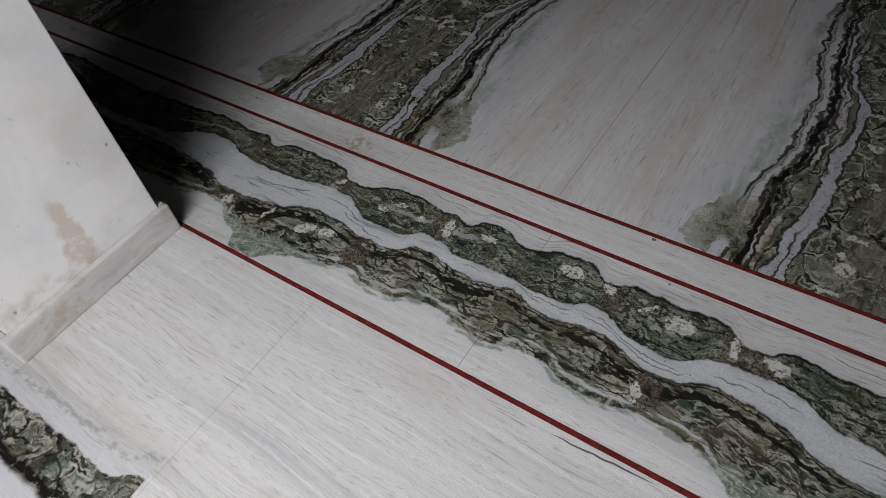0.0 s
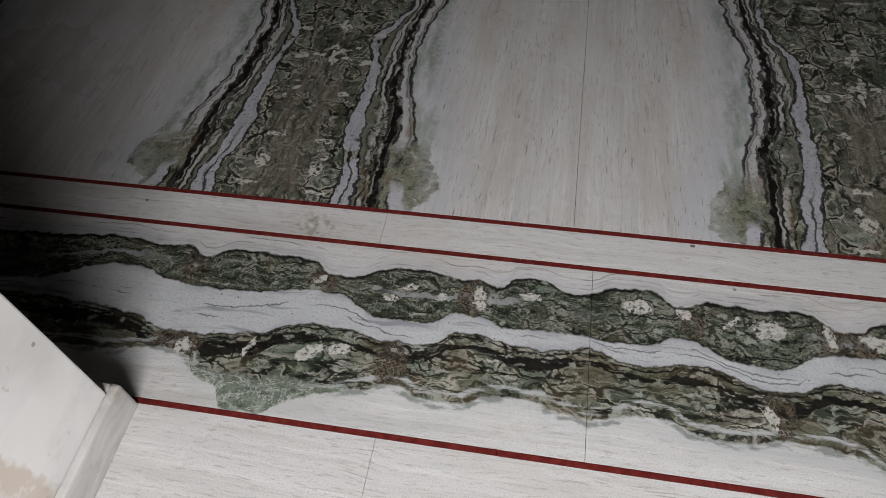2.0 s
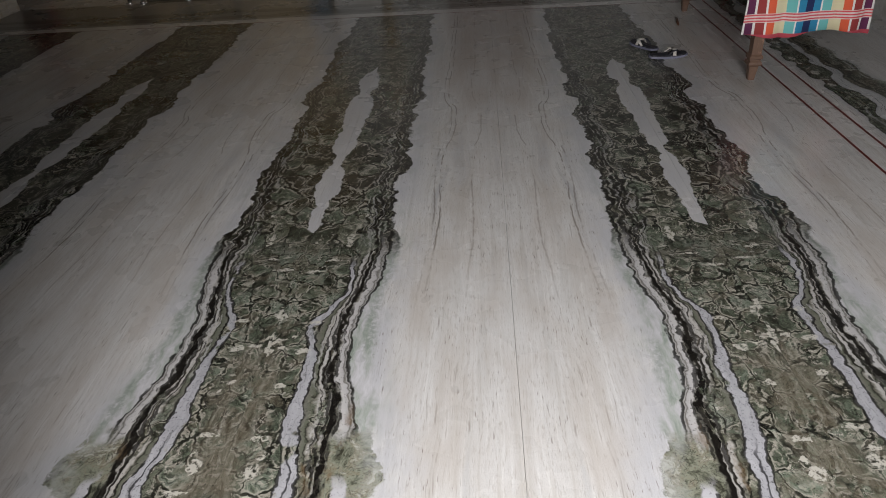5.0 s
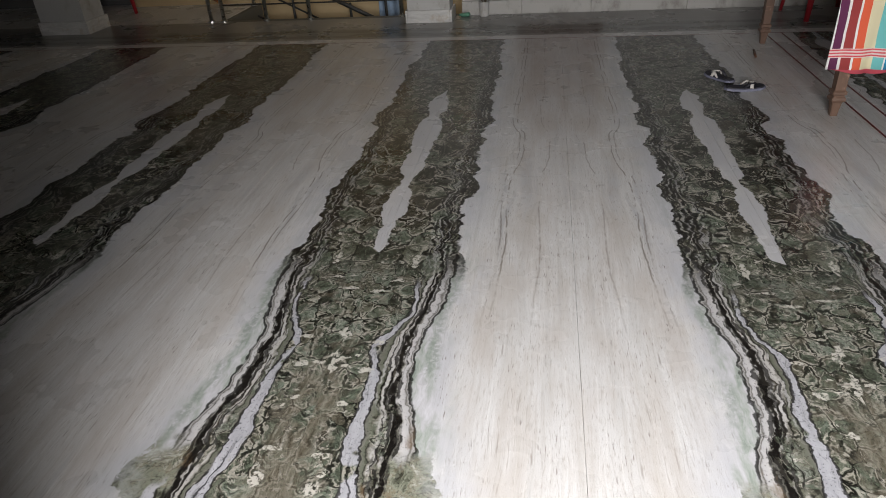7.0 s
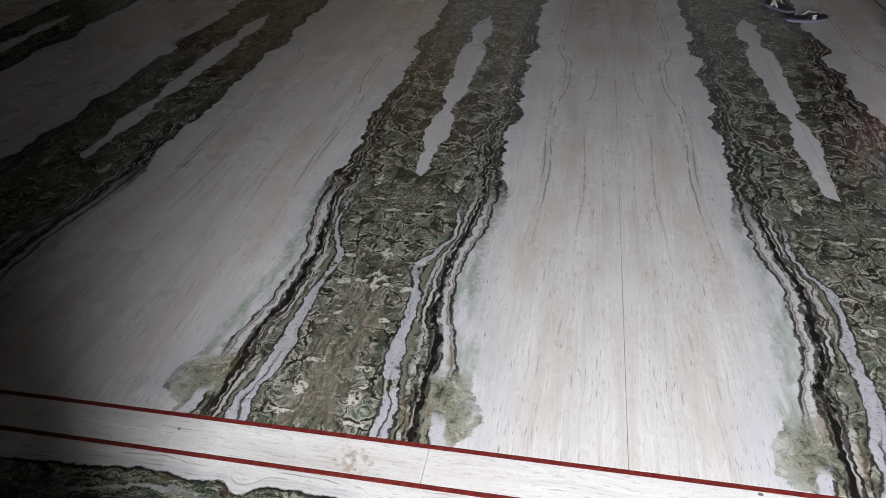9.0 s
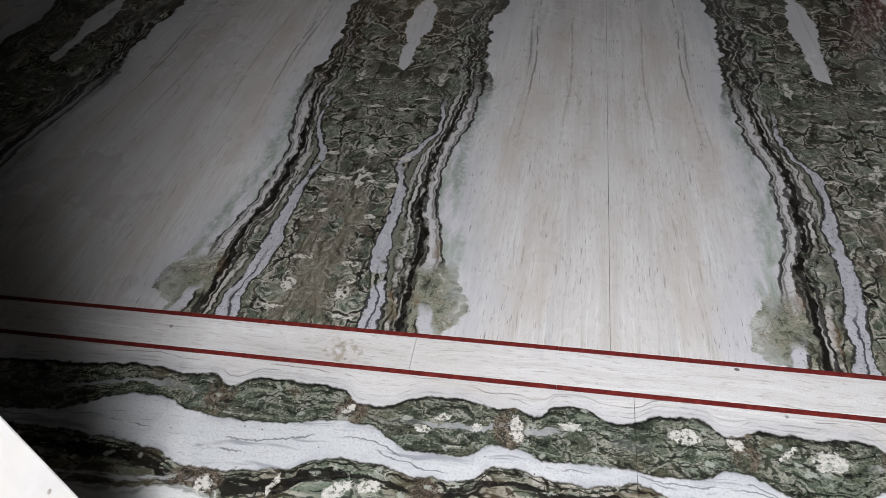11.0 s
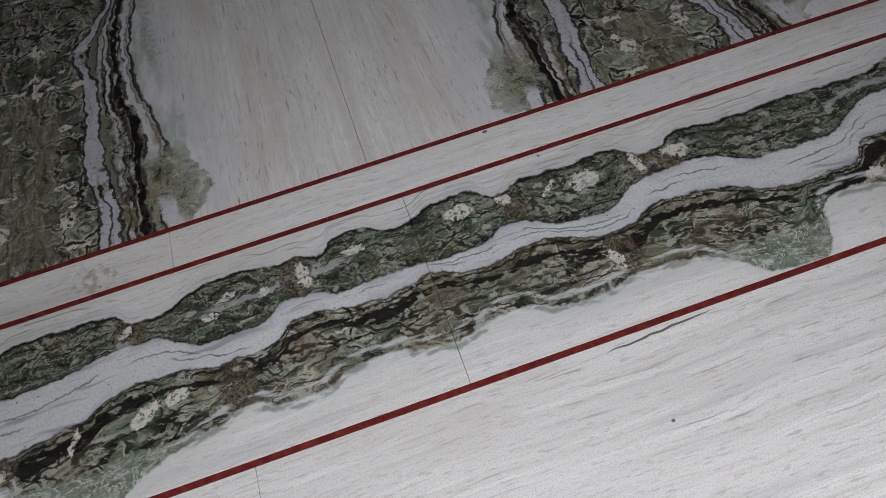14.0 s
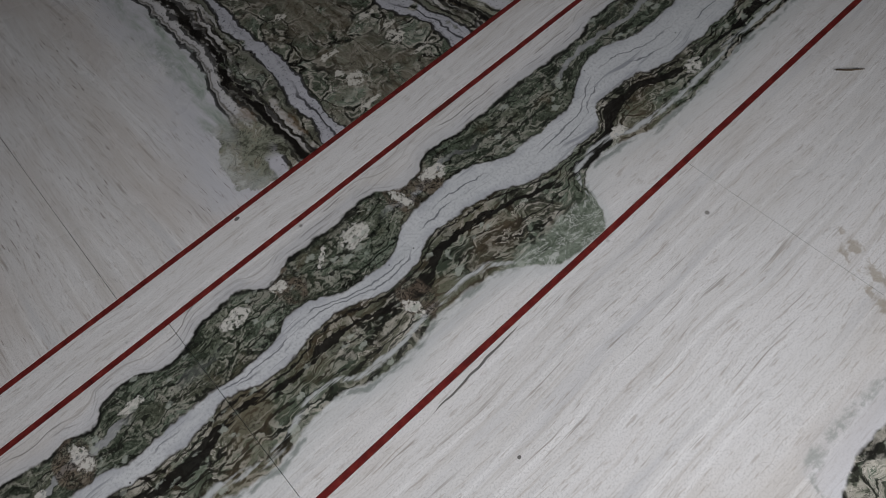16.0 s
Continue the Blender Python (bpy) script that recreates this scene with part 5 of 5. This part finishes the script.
# ---- small things on the floor ----
def slipper(m):
    """A flip-flop sandal with a curved sole and crossed straps."""
    ob = new("slipper")
    ob.matrix_world = m
    outline = [(-0.13, 0.0), (-0.125, 0.024), (-0.10, 0.034), (-0.04, 0.031), (0.02, 0.036), (0.075, 0.046), (0.115, 0.036), (0.132, 0.008), (0.128, -0.02), (0.10, -0.04), (0.05, -0.045), (-0.02, -0.036), (-0.09, -0.034), (-0.122, -0.024)]
    for nm, z0, z1, k, mt in (("sole", 0.0, 0.014, 1.0, M_SOLE), ("footbed", 0.0142, 0.022, 0.93, M_RUBBER)):
        bm = bmesh.new()
        lo = [bm.verts.new((x * k, y * k, z0 + 0.010 * (x / 0.13) ** 2)) for x, y in outline]
        hi = [bm.verts.new((x * k, y * k, z1 + 0.010 * (x / 0.13) ** 2)) for x, y in outline]
        n = len(outline)
        for i in range(n):
            bm.faces.new((lo[i], lo[(i + 1) % n], hi[(i + 1) % n], hi[i]))
        bm.faces.new(hi)
        bm.faces.new(lo[::-1])
        bmesh.ops.recalc_face_normals(bm, faces=bm.faces[:])
        part(nm, bm, mt, ob)
    for side in (-1, 1):
        pts = [(0.075, 0.0, 0.026), (0.055, side * 0.014, 0.048), (0.02, side * 0.034, 0.052), (-0.02, side * 0.038, 0.022)]
        part("strap", tube(pts, [0.006, 0.009, 0.011, 0.008], 8, squash=0.5), M_STRAP if side > 0 else M_RUBBER, ob, smooth=True)
    part("cross_strap", tube([(0.03, -0.04, 0.02), (0.035, -0.025, 0.05), (0.035, 0.02, 0.055), (0.03, 0.042, 0.02)], 0.012, 8, squash=0.4), M_STRAP, ob, "pale crossing strap", smooth=True)
    return tagged(ob, "dark rubber slipper with pale straps lying on marble", "slipper", "pair of slippers")


for m in (pose(1.48, 3.14, 0.001, 0, 0, 8), pose(1.385, 3.36, 0.001, 0, 0, 118)):
    slipper(m).scale = (0.9, 0.9, 0.9)
tagged(part("stick", tube([(1.715, 3.83, 0.008), (1.725, 3.90, 0.010), (1.738, 3.96, 0.009), (1.745, 4.01, 0.008)], [0.007, 0.009, 0.008, 0.006], 8), M_DOORWOOD, smooth=True), "short dark wooden stick on the floor", "stick")

pot = tagged(empty("plant_pot", -0.237, 5.43), "small whitish pot with a withered plant by the wall", "plant pot")
body_pot = tube([(0, 0, 0), (0, 0, 0.01), (0, 0, 0.11), (0, 0, 0.112), (0, 0, 0.124), (0, 0, 0.125), (0, 0, 0.105)], [0.040, 0.042, 0.045, 0.049, 0.049, 0.042, 0.040], 18)
part("body", body_pot, M_WALL, pot, smooth=False)
twigs = bmesh.new()
rng = random.Random(4)
for k in range(14):
    a, l = rng.uniform(0, 6.28), rng.uniform(0.05, 0.14)
    tube([(0, 0, 0.10), (0.5 * l * math.cos(a), 0.5 * l * math.sin(a), 0.10 + 0.7 * l), (0.9 * l * math.cos(a), 0.9 * l * math.sin(a), 0.10 + l * rng.uniform(0.5, 1.1))], [0.003, 0.0025, 0.001], 5, twigs)
part("plant", twigs, M_TWIG, pot, "dry brown stems")

scrap = bmesh.new()
bmesh.ops.create_icosphere(scrap, subdivisions=2, radius=0.04)
for v in scrap.verts:
    v.co = Vector((v.co.x * 1.5, v.co.y * 0.8, v.co.z * 0.45 + 0.016)) * (1 + 0.35 * noise.noise(v.co * 40))
    v.co.z = max(v.co.z, 0.0)
bmesh.ops.translate(scrap, verts=scrap.verts[:], vec=(-0.41, 5.42, 0.0))
tagged(part("wrapper", scrap, M_SCRAP), "crumpled green wrapper on the floor by the pillar", "litter")

bag = bmesh.new()
bmesh.ops.create_icosphere(bag, subdivisions=3, radius=0.16)
for v in bag.verts:
    v.co *= 1 + 0.3 * noise.noise(v.co * 9)
    v.co = Vector((v.co.x * 1.1, v.co.y * 0.8, max(0.0, v.co.z * 0.55 + 0.06)))
bmesh.ops.translate(bag, verts=bag.verts[:], vec=(-4.55, 5.85, 0.0))
tagged(part("cloth_bag", bag, M_BLACKIRON, smooth=True), "slumped black cloth bag behind the far pillar", "bag")

straw = tube([(1.755, -0.618, 0.0022), (1.772, -0.640, 0.0035), (1.792, -0.656, 0.0022)], [0.0015, 0.0018, 0.001], 6)
tagged(part("straw", straw, M_TWIG, smooth=True), "bit of dry straw lying on white marble", "straw")
